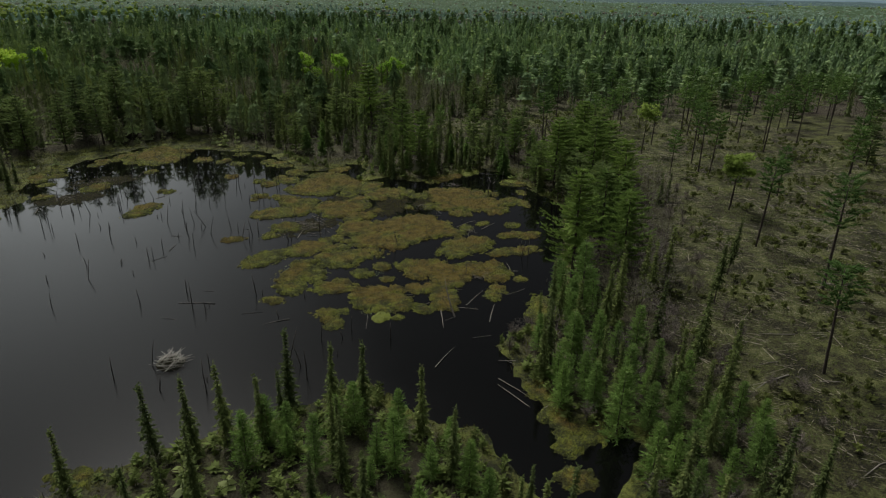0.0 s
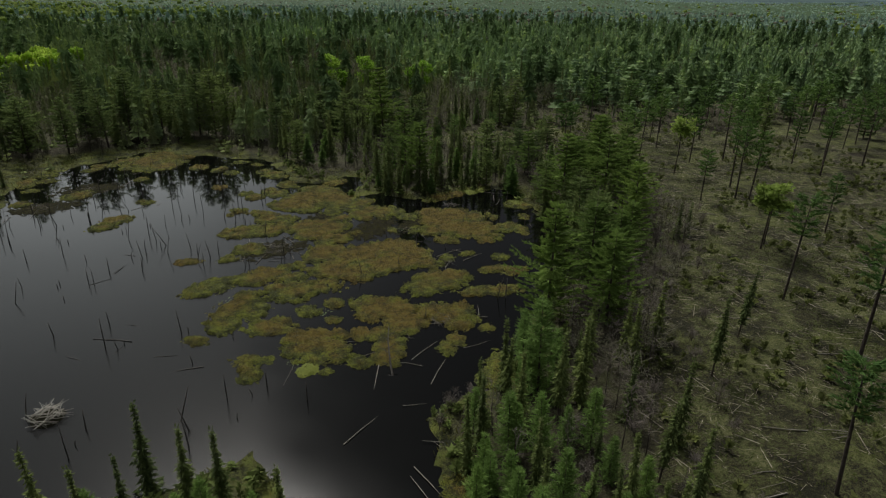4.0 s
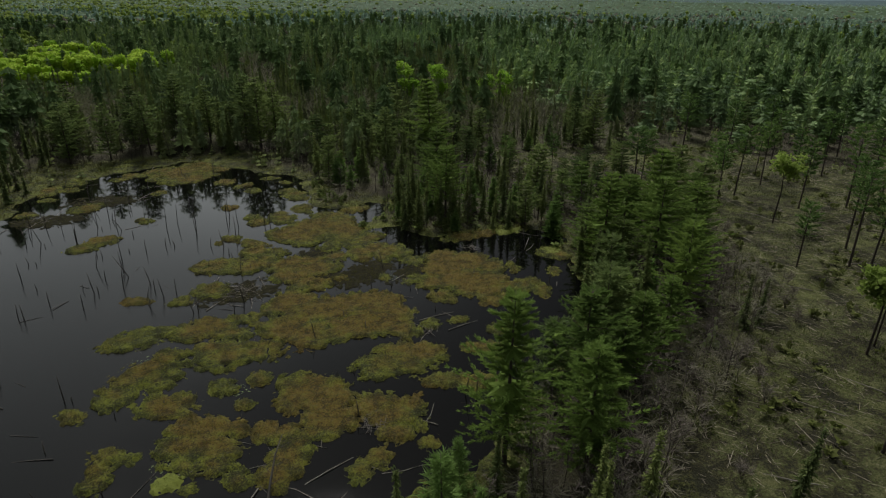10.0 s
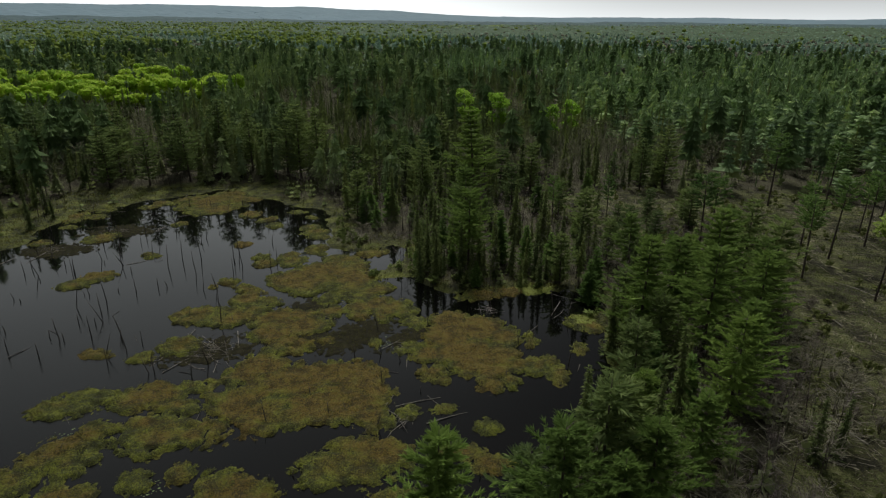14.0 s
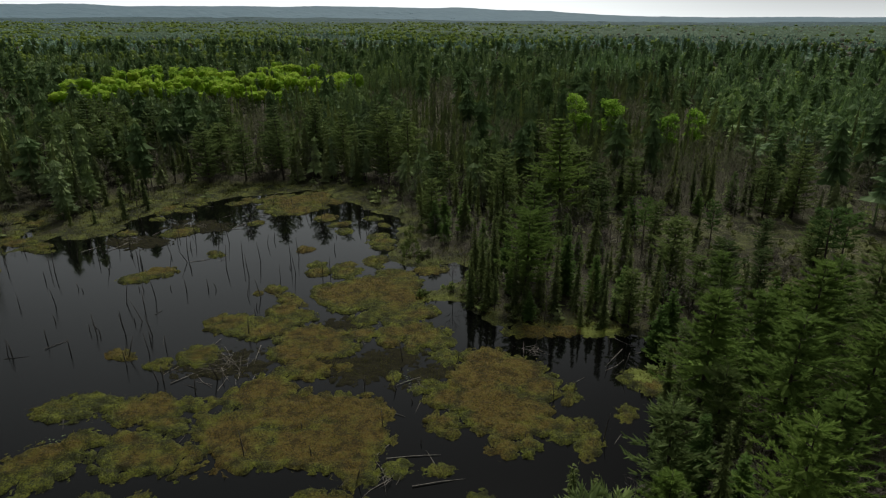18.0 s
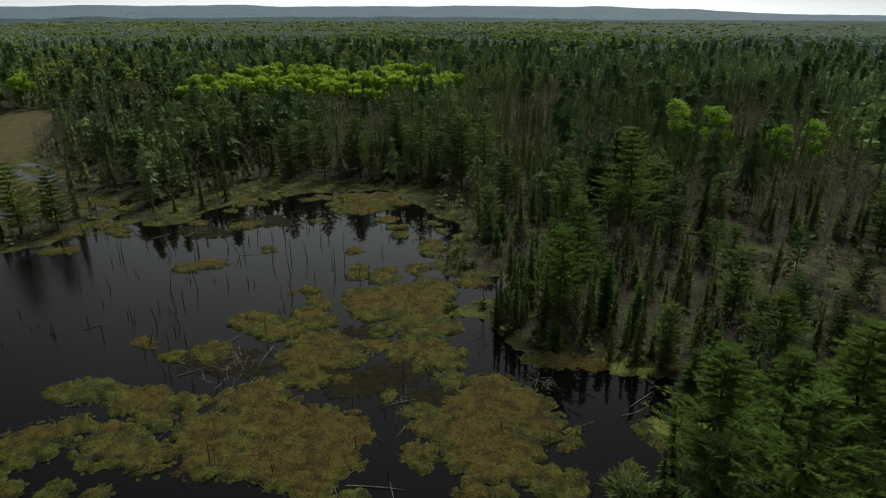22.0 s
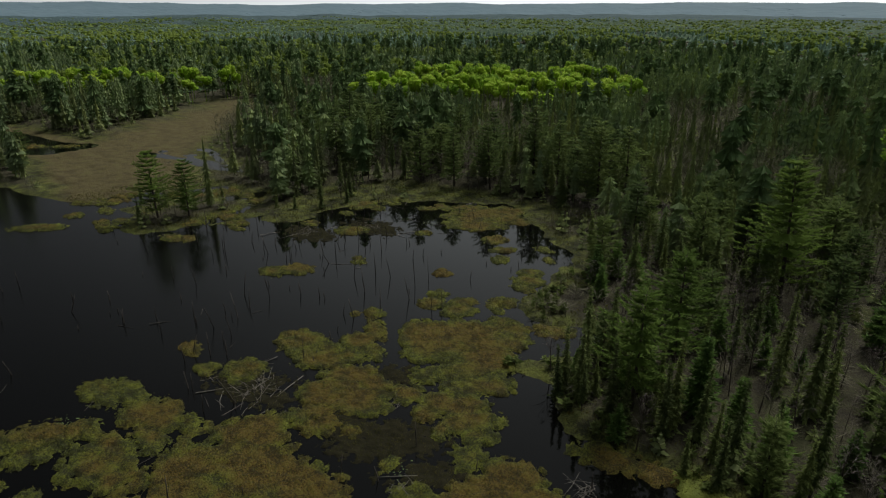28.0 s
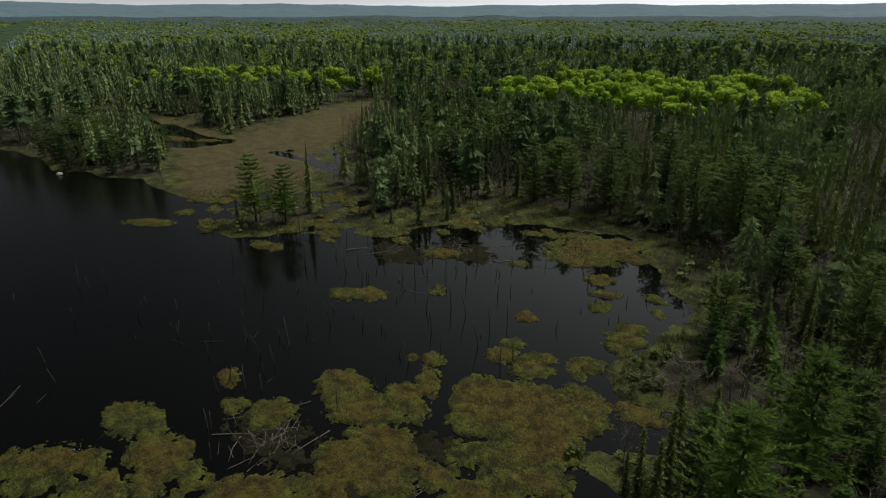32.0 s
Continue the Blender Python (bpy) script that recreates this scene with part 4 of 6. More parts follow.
sedge_mat((3.2, 129.2, 1.2, 0.8, 148))
sedge_mat((26.2, 143.9, 1.7, 1.3, 54))
sedge_mat((-51.7, 97.6, 4.4, 1.7, 51))
sedge_mat((3.7, 155.3, 5.1, 4.0, 48), (3.4, 161.3, 6.0, 5.0, 53), (-2.9, 161.7, 3.4, 2.3, 46))
sedge_mat((-50.6, 128.8, 7.3, 1.8, 55))
sedge_mat((-61.3, 111.3, 5.0, 2.1, 51))
sedge_mat((-8.4, 49.2, 1.8, 0.9, -25))
sedge_mat((43.3, 58.3, 1.8, 2.8, -24), (41.7, 56.6, 1.4, 1.8, -24))
sedge_mat((37.6, 51.1, 2.0, 3.1, -25), (36.2, 47.9, 1.9, 2.3, -25))
sedge_mat((33.5, 43.4, 1.7, 1.8, -25))
sedge_mat((32.9, 38.3, 2.7, 2.4, -25), (33.8, 36.1, 2.1, 1.6, -25))
sedge_mat((30.5, 35.5, 1.1, 1.1, -25))
sedge_mat((28.6, 31.8, 1.4, 1.3, -25))
sedge_mat((68.8, 107.4, 1.8, 1.8, 26), (69.9, 106.6, 1.6, 1.7, 26))
sedge_mat((56.5, 115.6, 3.0, 1.6, 20), (60.0, 116.6, 2.2, 1.3, 10))
sedge_mat((-20.0, 149.0, 3.2, 1.6, 100), (-18.0, 157.0, 3.0, 1.8, 60))
sedge_mat((33.0, 141.0, 2.2, 1.2, 100))
sedge_mat((38.0, 136.5, 1.8, 1.0, 40))
sedge_mat((-38.0, 113.0, 5.0, 1.8, 40), (-34.5, 118.5, 3.5, 2.0, 60), (-36.5, 126.0, 4.0, 2.0, 110), (-46.0, 116.5, 5.0, 2.0, 140))
sedge_mat((-140.0, 116.0, 6.0, 2.4, 30))
sedge_mat((-152.0, 110.0, 7.0, 2.6, 20))
sedge_mat((-164.0, 108.0, 6.0, 2.2, 25))
sedge_mat((-131.0, 124.0, 3.0, 1.6, 60))
sedge_mat((-172.0, 112.0, 6.0, 1.8, 25))


# small hummocks round the mats and ragged mats along the northern shore
MRNG = np.random.default_rng(61)
big_mats = np.concatenate(MAT_TOPS[:40])
for k in range(34):
    c_ = big_mats[int(MRNG.integers(0, len(big_mats)))]
    x, y = c_[0] + MRNG.normal(0, 2.2), c_[1] + MRNG.normal(0, 2.0)
    r = MRNG.uniform(0.3, 0.7)
    sedge_mat((x, y, r, r * MRNG.uniform(0.6, 1.0), MRNG.uniform(0, 180)), label="small tussock of olive sedge in still water")
k = 0
while k < 52:
    x, y = MRNG.uniform(-64, 40), MRNG.uniform(104, 170)
    if not -5.5 < pond(np.array([x]), np.array([y]))[0] < -0.5:
        continue
    r = MRNG.uniform(0.8, 2.6)
    sedge_mat((x, y, r, r * MRNG.uniform(0.45, 0.9), MRNG.uniform(-30, 30)), label="low olive sedge mat near the marshy shore")
    k += 1
for x, y, a, b, g in ((36, 102.0, 5, 1.8, 10), (24.5, 99.5, 5, 2.4, 20), (41, 104, 5, 2.2, 50), (33, 111, 3, 1.6, 40), (47, 103, 3, 1.6, 50), (-13, 131, 5, 2.6, 10), (-8, 141, 5.5, 2.8, 0)):
    sedge_mat((x, y, a, b, g), height=0.03, label="dark peat muck just breaking the water", mat=M_PEAT, ragged=2.2)


# bright moss along the shore
for x, y, a, b in ((63.9, 118.4, 2.6, 1.5), (62.1, 142.7, 2.0, 1.2), (23.7, 64.4, 0.9, 0.7), (64.4, 117.5, 2.6, 1.1), (69.9, 108.1, 2.4, 1.2), (64.4, 118.4, 2.2, 1.4)):
    sedge_mat((x, y, a, b, 15), height=0.3, label="bright yellow-green moss mat at the shore", mat=M_MOSS)


# ---- trees near the pond, each a thing ----
RNG = np.random.default_rng(5)
SPRUCE = tree_kind("spruce_tree", lambda k, h: spruce_shape(100 + k, h, 1.0, (0.03, 0.22, 0.06, 0.04, 0.1)[k % 5]), (8, 9.5, 11, 12.5, 14), M_BARK, M_SPRUCE, "narrow dark green black spruce on boggy ground", "spruce")
PINE = tree_kind("white_pine_tree", lambda k, h: pine_shape(200 + k, h, 1.0, (0.08, 0.12, 0.18, 0.1)[k % 4], (0.27, 0.26, 0.23, 0.25)[k % 4]), (11, 13.5, 16, 17.5), M_BARK, M_NPINE, "tall white pine with layered bright green boughs", "pine")
NEARPINE = tree_kind("white_pine_tree", lambda k, h: pine_shape(220 + k, h, 1.0, (0.2, 0.12, 0.25, 0.15)[k], 0.29, 16, 0.46, 7, 0.24), (10, 12.5, 14, 16), M_BARK, M_PINE, "broad white pine with feathery boughs at the shore", "pine")
REDPINE = tree_kind("red_pine_tree", lambda k, h: redpine_shape(300 + k, h, 1.0, (0.5, 0.6, 0.55)[k % 3]), (12, 14, 16), M_BARK, M_REDPINE, "red pine in the clearing with long bare trunk", "pine")
TAMARACK = tree_kind("tamarack_tree", lambda k, h: tamarack_shape(400 + k, h), (3.5, 5, 6.5), M_BARK, M_TAM, "young soft green tamarack on the bog", "tamarack")
BIRCH = tree_kind("birch_tree", lambda k, h: aspen_shape(520 + k, h, 0.85, (0.45, 0.5)[k % 2]), (10, 13), M_BARK, M_BIRCH, "slim birch with thin olive-green new leaves", "birch")
ASPEN = tree_kind("aspen_tree", lambda k, h: aspen_shape(500 + k, h, 1.0, (0.35, 0.5, 0.3)[k % 3]), (9, 12, 14), M_PALEBARK, M_ASPEN, "aspen with fresh yellow-green spring leaves", "aspen")
BARE = tree_kind("bare_tree", lambda k, h: bare_shape(600 + k, h), (6, 8, 10), M_BARK, M_TWIG, "leafless grey-brown tree among the spruces", "bare tree", "twig_crown")
SHRUB = tree_kind("bare_shrub", lambda k, h: bare_shape(700 + k, h, 1.0, 7), (1.8, 2.6, 3.4), M_BARK, M_TWIG, "leafless brown alder shrub on wet ground", "shrub", "twig_crown")
FIR = tree_kind("fir_tree", lambda k, h: fir_shape(800 + k, h), (6, 9, 12, 14.5), M_BARK, M_FIR, "full pointed green fir, boughs down to the ground", "fir")
TAKEN = []


def free(x, y, gap):
    return all((x - a) ** 2 + (y - b) ** 2 > (0.5 * (gap + g)) ** 2 for a, b, g in TAKEN)


def stand(kind, x, y, h, gap=1.2, group=""):
    TAKEN.append((x, y, gap))
    return plant(kind, x, y, h, RNG, group)


def scatter(count, box, mix, test, gap, group="", tries=40):
    """Plants up to count trees inside box where test holds; mix: (share, kind, low, high)."""
    made_ = 0
    n_ = count * tries
    px, py = RNG.uniform(box[0], box[1], n_), RNG.uniform(box[2], box[3], n_)
    ok = test(px, py)
    for x, y in zip(px[ok], py[ok]):
        if made_ >= count:
            break
        if not free(x, y, gap):
            continue
        u, s = RNG.uniform(0, sum(q[0] for q in mix)), 0
        for share, kind, a, b in mix:
            s += share
            if u <= s:
                stand(kind, float(x), float(y), RNG.uniform(a, b), gap, group)
                break
        made_ += 1


# trees that can be told apart
stand(NEARPINE, 51.2, 62.8, 16.3, 3.0, "white pines at the pond")
stand(NEARPINE, 59.1, 66.9, 14.0, 3.0, "white pines at the pond")
stand(NEARPINE, 57.1, 59.7, 12.6, 3.0, "white pines at the pond")
stand(NEARPINE, 54.3, 131.5, 14.5, 3.0, "white pines at the pond")
stand(NEARPINE, 54.6, 122.3, 13.2, 3.0, "white pines at the pond")
stand(FIR, 59.5, 126.0, 9.0, 3.0, "white pines at the pond")
stand(NEARPINE, 56.6, 157.5, 19.5, 3.0, "white pines at the pond")
stand(NEARPINE, 73.0, 98.0, 15.0, 3.0, "white pines at the pond")
stand(NEARPINE, 78.0, 92.8, 14.8, 3.0, "white pines at the pond")
stand(NEARPINE, 84.5, 106.5, 14.5, 3.0, "white pines at the pond")
stand(FIR, 72.0, 90.0, 8.0, 3.0, "white pines at the pond")
stand(NEARPINE, 81.8, 101.4, 16.0, 3.0, "white pines at the pond")
stand(PINE, 73.6, 132.8, 10.6, 3.0, "white pines at the pond")
stand(PINE, 16.8, 177.0, 17.5, 3.0, "white pines at the pond")
stand(PINE, 13.0, 180.0, 17.0, 3.0, "white pines at the pond")
stand(PINE, 20.0, 182.0, 16.0, 3.0, "white pines at the pond")
stand(PINE, -8.0, 174.0, 15.0, 3.0, "white pines at the pond")
stand(PINE, -16.0, 171.0, 13.0, 3.0, "white pines at the pond")
stand(PINE, -44.0, 178.0, 14.5, 3.0, "white pines at the pond")
stand(PINE, -30.0, 188.0, 14.0, 3.0, "white pines at the pond")
stand(PINE, -66.0, 180.0, 16.0, 3.0, "white pines at the pond")
stand(NEARPINE, -40.0, 114.9, 13.0, 3.0, "white pines at the pond")
stand(NEARPINE, -37.2, 119.7, 11.2, 3.0, "white pines at the pond")
stand(NEARPINE, 77.4, 102.5, 12.8, 3.0, "white pines at the pond")
stand(PINE, 80.5, 130.0, 8.5, 3.0, "white pines at the pond")
stand(NEARPINE, 78.2, 120.8, 10.2, 3.0, "white pines at the pond")
stand(PINE, 49.0, 185.0, 14.0, 3.0, "white pines at the pond")
stand(PINE, -112.0, 92.0, 9.0, 3.0, "white pines at the pond")
stand(PINE, -120.0, 90.0, 10.0, 3.0, "white pines at the pond")
stand(FIR, 70.8, 113.5, 7.0, 3.0, "white pines at the pond")
stand(PINE, 92.1, 108.5, 12.8, 3.0, "white pines at the pond")
stand(PINE, 91.8, 114.6, 13.0, 3.0, "white pines at the pond")
stand(REDPINE, 91.5, 128.9, 14.5, 3.0, "pines in the clearing")
stand(REDPINE, 93.6, 131.0, 13.5, 3.0, "pines in the clearing")
stand(REDPINE, 82.2, 58.3, 14.5, 3.0, "pines in the clearing")
stand(REDPINE, 107.7, 93.5, 14.5, 3.0, "pines in the clearing")
stand(REDPINE, 100.0, 94.0, 9.8, 3.0, "pines in the clearing")
stand(REDPINE, 110.2, 92.6, 13.0, 3.0, "pines in the clearing")
stand(REDPINE, 77.0, 44.0, 16.0, 3.0, "pines in the clearing")
stand(REDPINE, 60.0, 32.0, 13.0, 3.0, "pines in the clearing")
stand(REDPINE, 108.7, 74.9, 10.0, 3.0, "pines in the clearing")
stand(REDPINE, 118.6, 119.2, 13.0, 3.0, "pines in the clearing")
stand(REDPINE, 103.0, 119.7, 13.0, 3.0, "pines in the clearing")
stand(REDPINE, 94.5, 73.6, 9.6, 3.0, "pines in the clearing")
stand(REDPINE, 107.0, 128.5, 12.5, 3.0, "pines in the clearing")
stand(REDPINE, 111.6, 128.2, 14.0, 3.0, "pines in the clearing")
stand(REDPINE, 70.5, 145.0, 9.5, 3.0, "pines in the clearing")
stand(REDPINE, 80.6, 145.6, 9.2, 3.0, "pines in the clearing")
stand(BIRCH, 92.2, 72.0, 11.5, 3.0, "birches in the clearing")
stand(BIRCH, 108.6, 112.0, 13.0, 3.0, "birches in the clearing")
stand(ASPEN, 55.6, 222.0, 16.0, 3.0, "leafing aspens")
stand(ASPEN, 65.0, 212.0, 16.0, 3.0, "leafing aspens")
stand(ASPEN, 78.0, 203.0, 14.0, 3.0, "leafing aspens")
stand(ASPEN, 85.0, 212.0, 14.0, 3.0, "leafing aspens")
stand(ASPEN, 58.0, 218.0, 10.5, 3.0, "leafing aspens")
stand(SPRUCE, 62.8, 137.8, 10.4, 1.4, "tall spruces")
stand(SPRUCE, 67.0, 133.0, 11.0, 1.4, "tall spruces")
stand(SPRUCE, 48.5, 123.5, 9.0, 1.4, "tall spruces")
stand(SPRUCE, 49.5, 127.0, 10.5, 1.4, "tall spruces")
stand(SPRUCE, 47.0, 126.5, 10.0, 1.4, "tall spruces")
stand(SPRUCE, 58.5, 121.0, 8.0, 1.4, "tall spruces")
stand(SPRUCE, 61.0, 122.5, 8.0, 1.4, "tall spruces")
stand(SPRUCE, 64.5, 121.5, 8.5, 1.4, "tall spruces")
stand(SPRUCE, 3.3, 47.3, 8.7, 1.4, "tall spruces")
stand(SPRUCE, 9.3, 51.0, 8.8, 1.4, "tall spruces")
stand(SPRUCE, 12.5, 47.5, 8.0, 1.4, "tall spruces")
stand(SPRUCE, 15.0, 46.0, 8.5, 1.4, "tall spruces")
stand(SPRUCE, 6.0, 46.0, 7.5, 1.4, "tall spruces")
stand(SPRUCE, 0.5, 48.0, 8.0, 1.4, "tall spruces")
stand(SPRUCE, 62.0, 48.0, 9.0, 1.4, "tall spruces")
stand(SPRUCE, 70.0, 53.0, 8.5, 1.4, "tall spruces")
stand(SPRUCE, 48.0, 38.0, 8.0, 1.4, "tall spruces")
stand(SPRUCE, 52.0, 41.0, 8.5, 1.4, "tall spruces")
stand(SPRUCE, 78.0, 143.5, 8.0, 1.4, "tall spruces")
stand(SPRUCE, -24.0, 141.0, 8.0, 1.4, "tall spruces")
stand(SPRUCE, -27.0, 148.0, 9.0, 1.4, "tall spruces")
stand(TAMARACK, 39.1, 38.0, 6.4, 1.8, "young tamaracks")
stand(TAMARACK, 45.5, 57.5, 6.5, 1.8, "young tamaracks")
stand(TAMARACK, 47.0, 60.0, 5.5, 1.8, "young tamaracks")
stand(TAMARACK, 41.5, 50.0, 6.2, 1.8, "young tamaracks")
stand(TAMARACK, 38.5, 45.0, 5.8, 1.8, "young tamaracks")
stand(TAMARACK, 44.0, 53.5, 6.0, 1.8, "young tamaracks")
stand(TAMARACK, 12.0, 44.5, 4.5, 1.8, "young tamaracks")
stand(TAMARACK, 17.0, 42.5, 5.0, 1.8, "young tamaracks")
stand(TAMARACK, 8.0, 45.5, 4.5, 1.8, "young tamaracks")
stand(TAMARACK, 20.0, 38.0, 4.6, 1.8, "young tamaracks")
stand(TAMARACK, 36.0, 40.5, 5.0, 1.8, "young tamaracks")
stand(PINE, -12, 180, 16, 3.0, "white pines at the pond")
stand(PINE, -4, 184, 17, 3.0, "white pines at the pond")
stand(PINE, 4, 182, 15, 3.0, "white pines at the pond")
for x, y, h in ((76.7, 82.7, 12.5), (71.7, 76.4, 9.0), (66.5, 71.5, 10.0), (80.5, 88.0, 11.0), (85.5, 97.5, 12.0), (88.5, 103.0, 11.5), (69.0, 82.5, 8.0), (63.5, 69.0, 9.0), (82.5, 111.0, 10.0), (75.5, 107.0, 8.0)):
    stand(NEARPINE, x, y, h, 3.0, "pines on the eastern shore")
for x, y, h in ((67.0, 124.0, 6.0), (63.5, 124.8, 7.0), (72.5, 117.5, 6.5), (66.5, 77.0, 6.5), (74.2, 86.0, 7.0), (40.5, 148.5, 7.0), (36.0, 146.0, 6.5), (38.5, 143.0, 5.0), (36.5, 150.5, 6.0), (85.0, 123.5, 6.0), (90.0, 118.5, 6.5)):
    stand(FIR, x, y, h, 2.2, "small firs near the shore")
stand(TAMARACK, 38.0, 45.3, 6.9, 2.0, "soft green tamaracks")
stand(TAMARACK, 40.5, 44.1, 6.6, 2.0, "soft green tamaracks")
stand(TAMARACK, 44.9, 43.3, 6.6, 2.0, "soft green tamaracks")
stand(TAMARACK, 35.1, 34.6, 8.2, 2.0, "soft green tamaracks")
stand(TAMARACK, 33.7, 28.7, 6.3, 2.0, "soft green tamaracks")
stand(TAMARACK, 6.4, 45.9, 5.4, 2.0, "soft green tamaracks")
stand(TAMARACK, 13.7, 44.5, 5.2, 2.0, "soft green tamaracks")
stand(TAMARACK, 15.0, 38.2, 6.3, 2.0, "soft green tamaracks")
stand(TAMARACK, 19.6, 34.0, 5.1, 2.0, "soft green tamaracks")
stand(TAMARACK, 9.1, 40.9, 6.0, 2.0, "soft green tamaracks")
stand(TAMARACK, 47.6, 53.9, 6.2, 2.0, "soft green tamaracks")
stand(TAMARACK, 17.3, 36.4, 4.0, 2.0, "soft green tamaracks")
stand(TAMARACK, 4.2, 43.9, 5.8, 2.0, "soft green tamaracks")
stand(TAMARACK, 44.6, 52.3, 11.0, 2.4, "soft green tamaracks")

land = lambda x, y, a, b: (pond(x, y) > a) & (pond(x, y) < b)
# the strip between the eastern bay and the clearing
scatter(46, (34, 100, 66, 122), [(0.3, PINE, 8, 13), (0.5, SPRUCE, 7, 12), (0.2, BARE, 6, 9)], lambda x, y: land(x, y, 0.7, 8) & (clearing(x, y) > 1) & (x > y * 0.45 + 14), 2.2, "trees on the eastern shore")
scatter(22, (40, 62, 44, 66), [(0.6, SPRUCE, 5, 10), (0.4, BARE, 5, 8)], lambda x, y: land(x, y, 0.8, 9), 2.0, "trees on the eastern shore")
scatter(110, (56, 86, 52, 92), [(0.55, SHRUB, 1.5, 3.6), (0.4, BARE, 4, 8), (0.05, SPRUCE, 5, 9)], lambda x, y: land(x, y, 4, 60) & (clearing(x, y) > -9) & (x - y < 6) & (x - y > -16), 1.9, "bare brush behind the eastern shore")
scatter(80, (34, 100, 40, 122), [(0.4, BARE, 4, 7.5), (0.5, SHRUB, 1.8, 3.4), (0.1, SPRUCE, 4, 8)], lambda x, y: land(x, y, 5, 30) & (clearing(x, y) > 0) & (x > y * 0.45 + 14), 2.0, "bare trees behind the eastern shore")
# the spruce point
scatter(22, (46, 72, 116, 128), [(0.6, SPRUCE, 4.5, 9.5), (0.15, FIR, 3, 6), (0.25, BARE, 5, 8)], lambda x, y: land(x, y, 0.5, 9), 1.5, "spruces on the point")
scatter(62, (44, 76, 117, 152), [(0.42, SPRUCE, 4.5, 9.5), (0.08, PINE, 6, 9), (0.36, BARE, 5, 8), (0.14, FIR, 3, 6)], lambda x, y: land(x, y, 0.6, 60) & (clearing(x, y) > 0.5) & (meadow(x, y) > 0), 1.6, "spruces on the point")
scatter(18, (68, 96, 116, 152), [(0.4, SPRUCE, 4, 8), (0.25, PINE, 6, 9), (0.35, SHRUB, 1.6, 3)], lambda x, y: land(x, y, 1.0, 60) & (clearing(x, y) > -2), 2.4, "trees behind the point")
scatter(62, (20, 66, 138, 172), [(0.5, SPRUCE, 5, 10.5), (0.1, PINE, 8, 13), (0.4, BARE, 5, 9)], lambda x, y: land(x, y, 2.2, 60) & (clearing(x, y) > 0.5) & (meadow(x, y) > 0), 1.6, "spruces on the point")
scatter(90, (30, 100, 146, 184), [(0.5, SPRUCE, 6, 12), (0.2, PINE, 9, 14), (0.22, BARE, 5, 9), (0.08, FIR, 4, 8)], lambda x, y: land(x, y, 2.5, 90) & (clearing(x, y) > 0.5) & (meadow(x, y) > 0), 2.0, "trees behind the point")
# bog at the southern shore
scatter(44, (-9, 30, 24, 50), [(0.6, SPRUCE, 4.5, 8.5), (0.4, TAMARACK, 2.5, 4.5)], lambda x, y: land(x, y, 1.2, 30) & (x < 26), 1.4, "trees on the southern bog")
scatter(62, (30, 62, 20, 62), [(0.42, SPRUCE, 5, 9), (0.23, TAMARACK, 3, 5.5), (0.35, SHRUB, 1.8, 3.2)], lambda x, y: land(x, y, 1.0, 14) & (clearing(x, y) > -4), 1.6, "trees on the southern bog")
# shrubs along the edge of the clearing
scatter(100, (40, 115, 18, 150), [(1, SHRUB, 1.0, 2.6)], lambda x, y: (clearing(x, y) > -9) & (clearing(x, y) < 4) & (pond(x, y) > 5), 2.2, "shrubs at the edge of the clearing")
# pines standing in the clearing
scatter(7, (95, 175, 55, 165), [(0.85, REDPINE, 11, 16), (0.15, SPRUCE, 6, 11)], lambda x, y: clearing(x, y) < -4, 9.0, "pines in the clearing")
scatter(64, (122, 215, 60, 180), [(0.85, REDPINE, 11, 16), (0.15, PINE, 9, 14)], lambda x, y: clearing(x, y) < 8, 5.0, "pines in the clearing")
# northern shore and marsh islets
scatter(150, (-70, 24, 156, 190), [(0.4, SPRUCE, 5, 11.5), (0.14, PINE, 9, 14), (0.46, BARE, 5, 10)], lambda x, y: land(x, y, 5, 60) & (meadow(x, y) > 0), 1.9, "trees on the northern shore")
scatter(16, (-34, -20, 134, 156), [(0.7, SPRUCE, 3.5, 7), (0.3, BARE, 4, 6)], lambda x, y: land(x, y, 1.5, 60), 1.3, "small spruces on the marsh point")
scatter(9, (-52, -33, 111, 130), [(0.8, SPRUCE, 3.5, 7), (0.2, BARE, 4, 6)], lambda x, y: land(x, y, 0.8, 60), 1.6, "small trees on the islet")
scatter(44, (-140, -96, 80, 110), [(0.45, SPRUCE, 5, 10), (0.4, PINE, 8, 13), (0.15, BARE, 5, 8)], lambda x, y: land(x, y, 1.5, 60) & (meadow(x, y) > 0), 2.2, "trees on the wooded point")


# ---- woods: too many to count ----
def squashed(shape, aspect):
    """A shape drawn at true proportions, brought to height 1 and half-width 1."""
    v, f_ = shape
    return v / np.array([1, 1, aspect]), f_


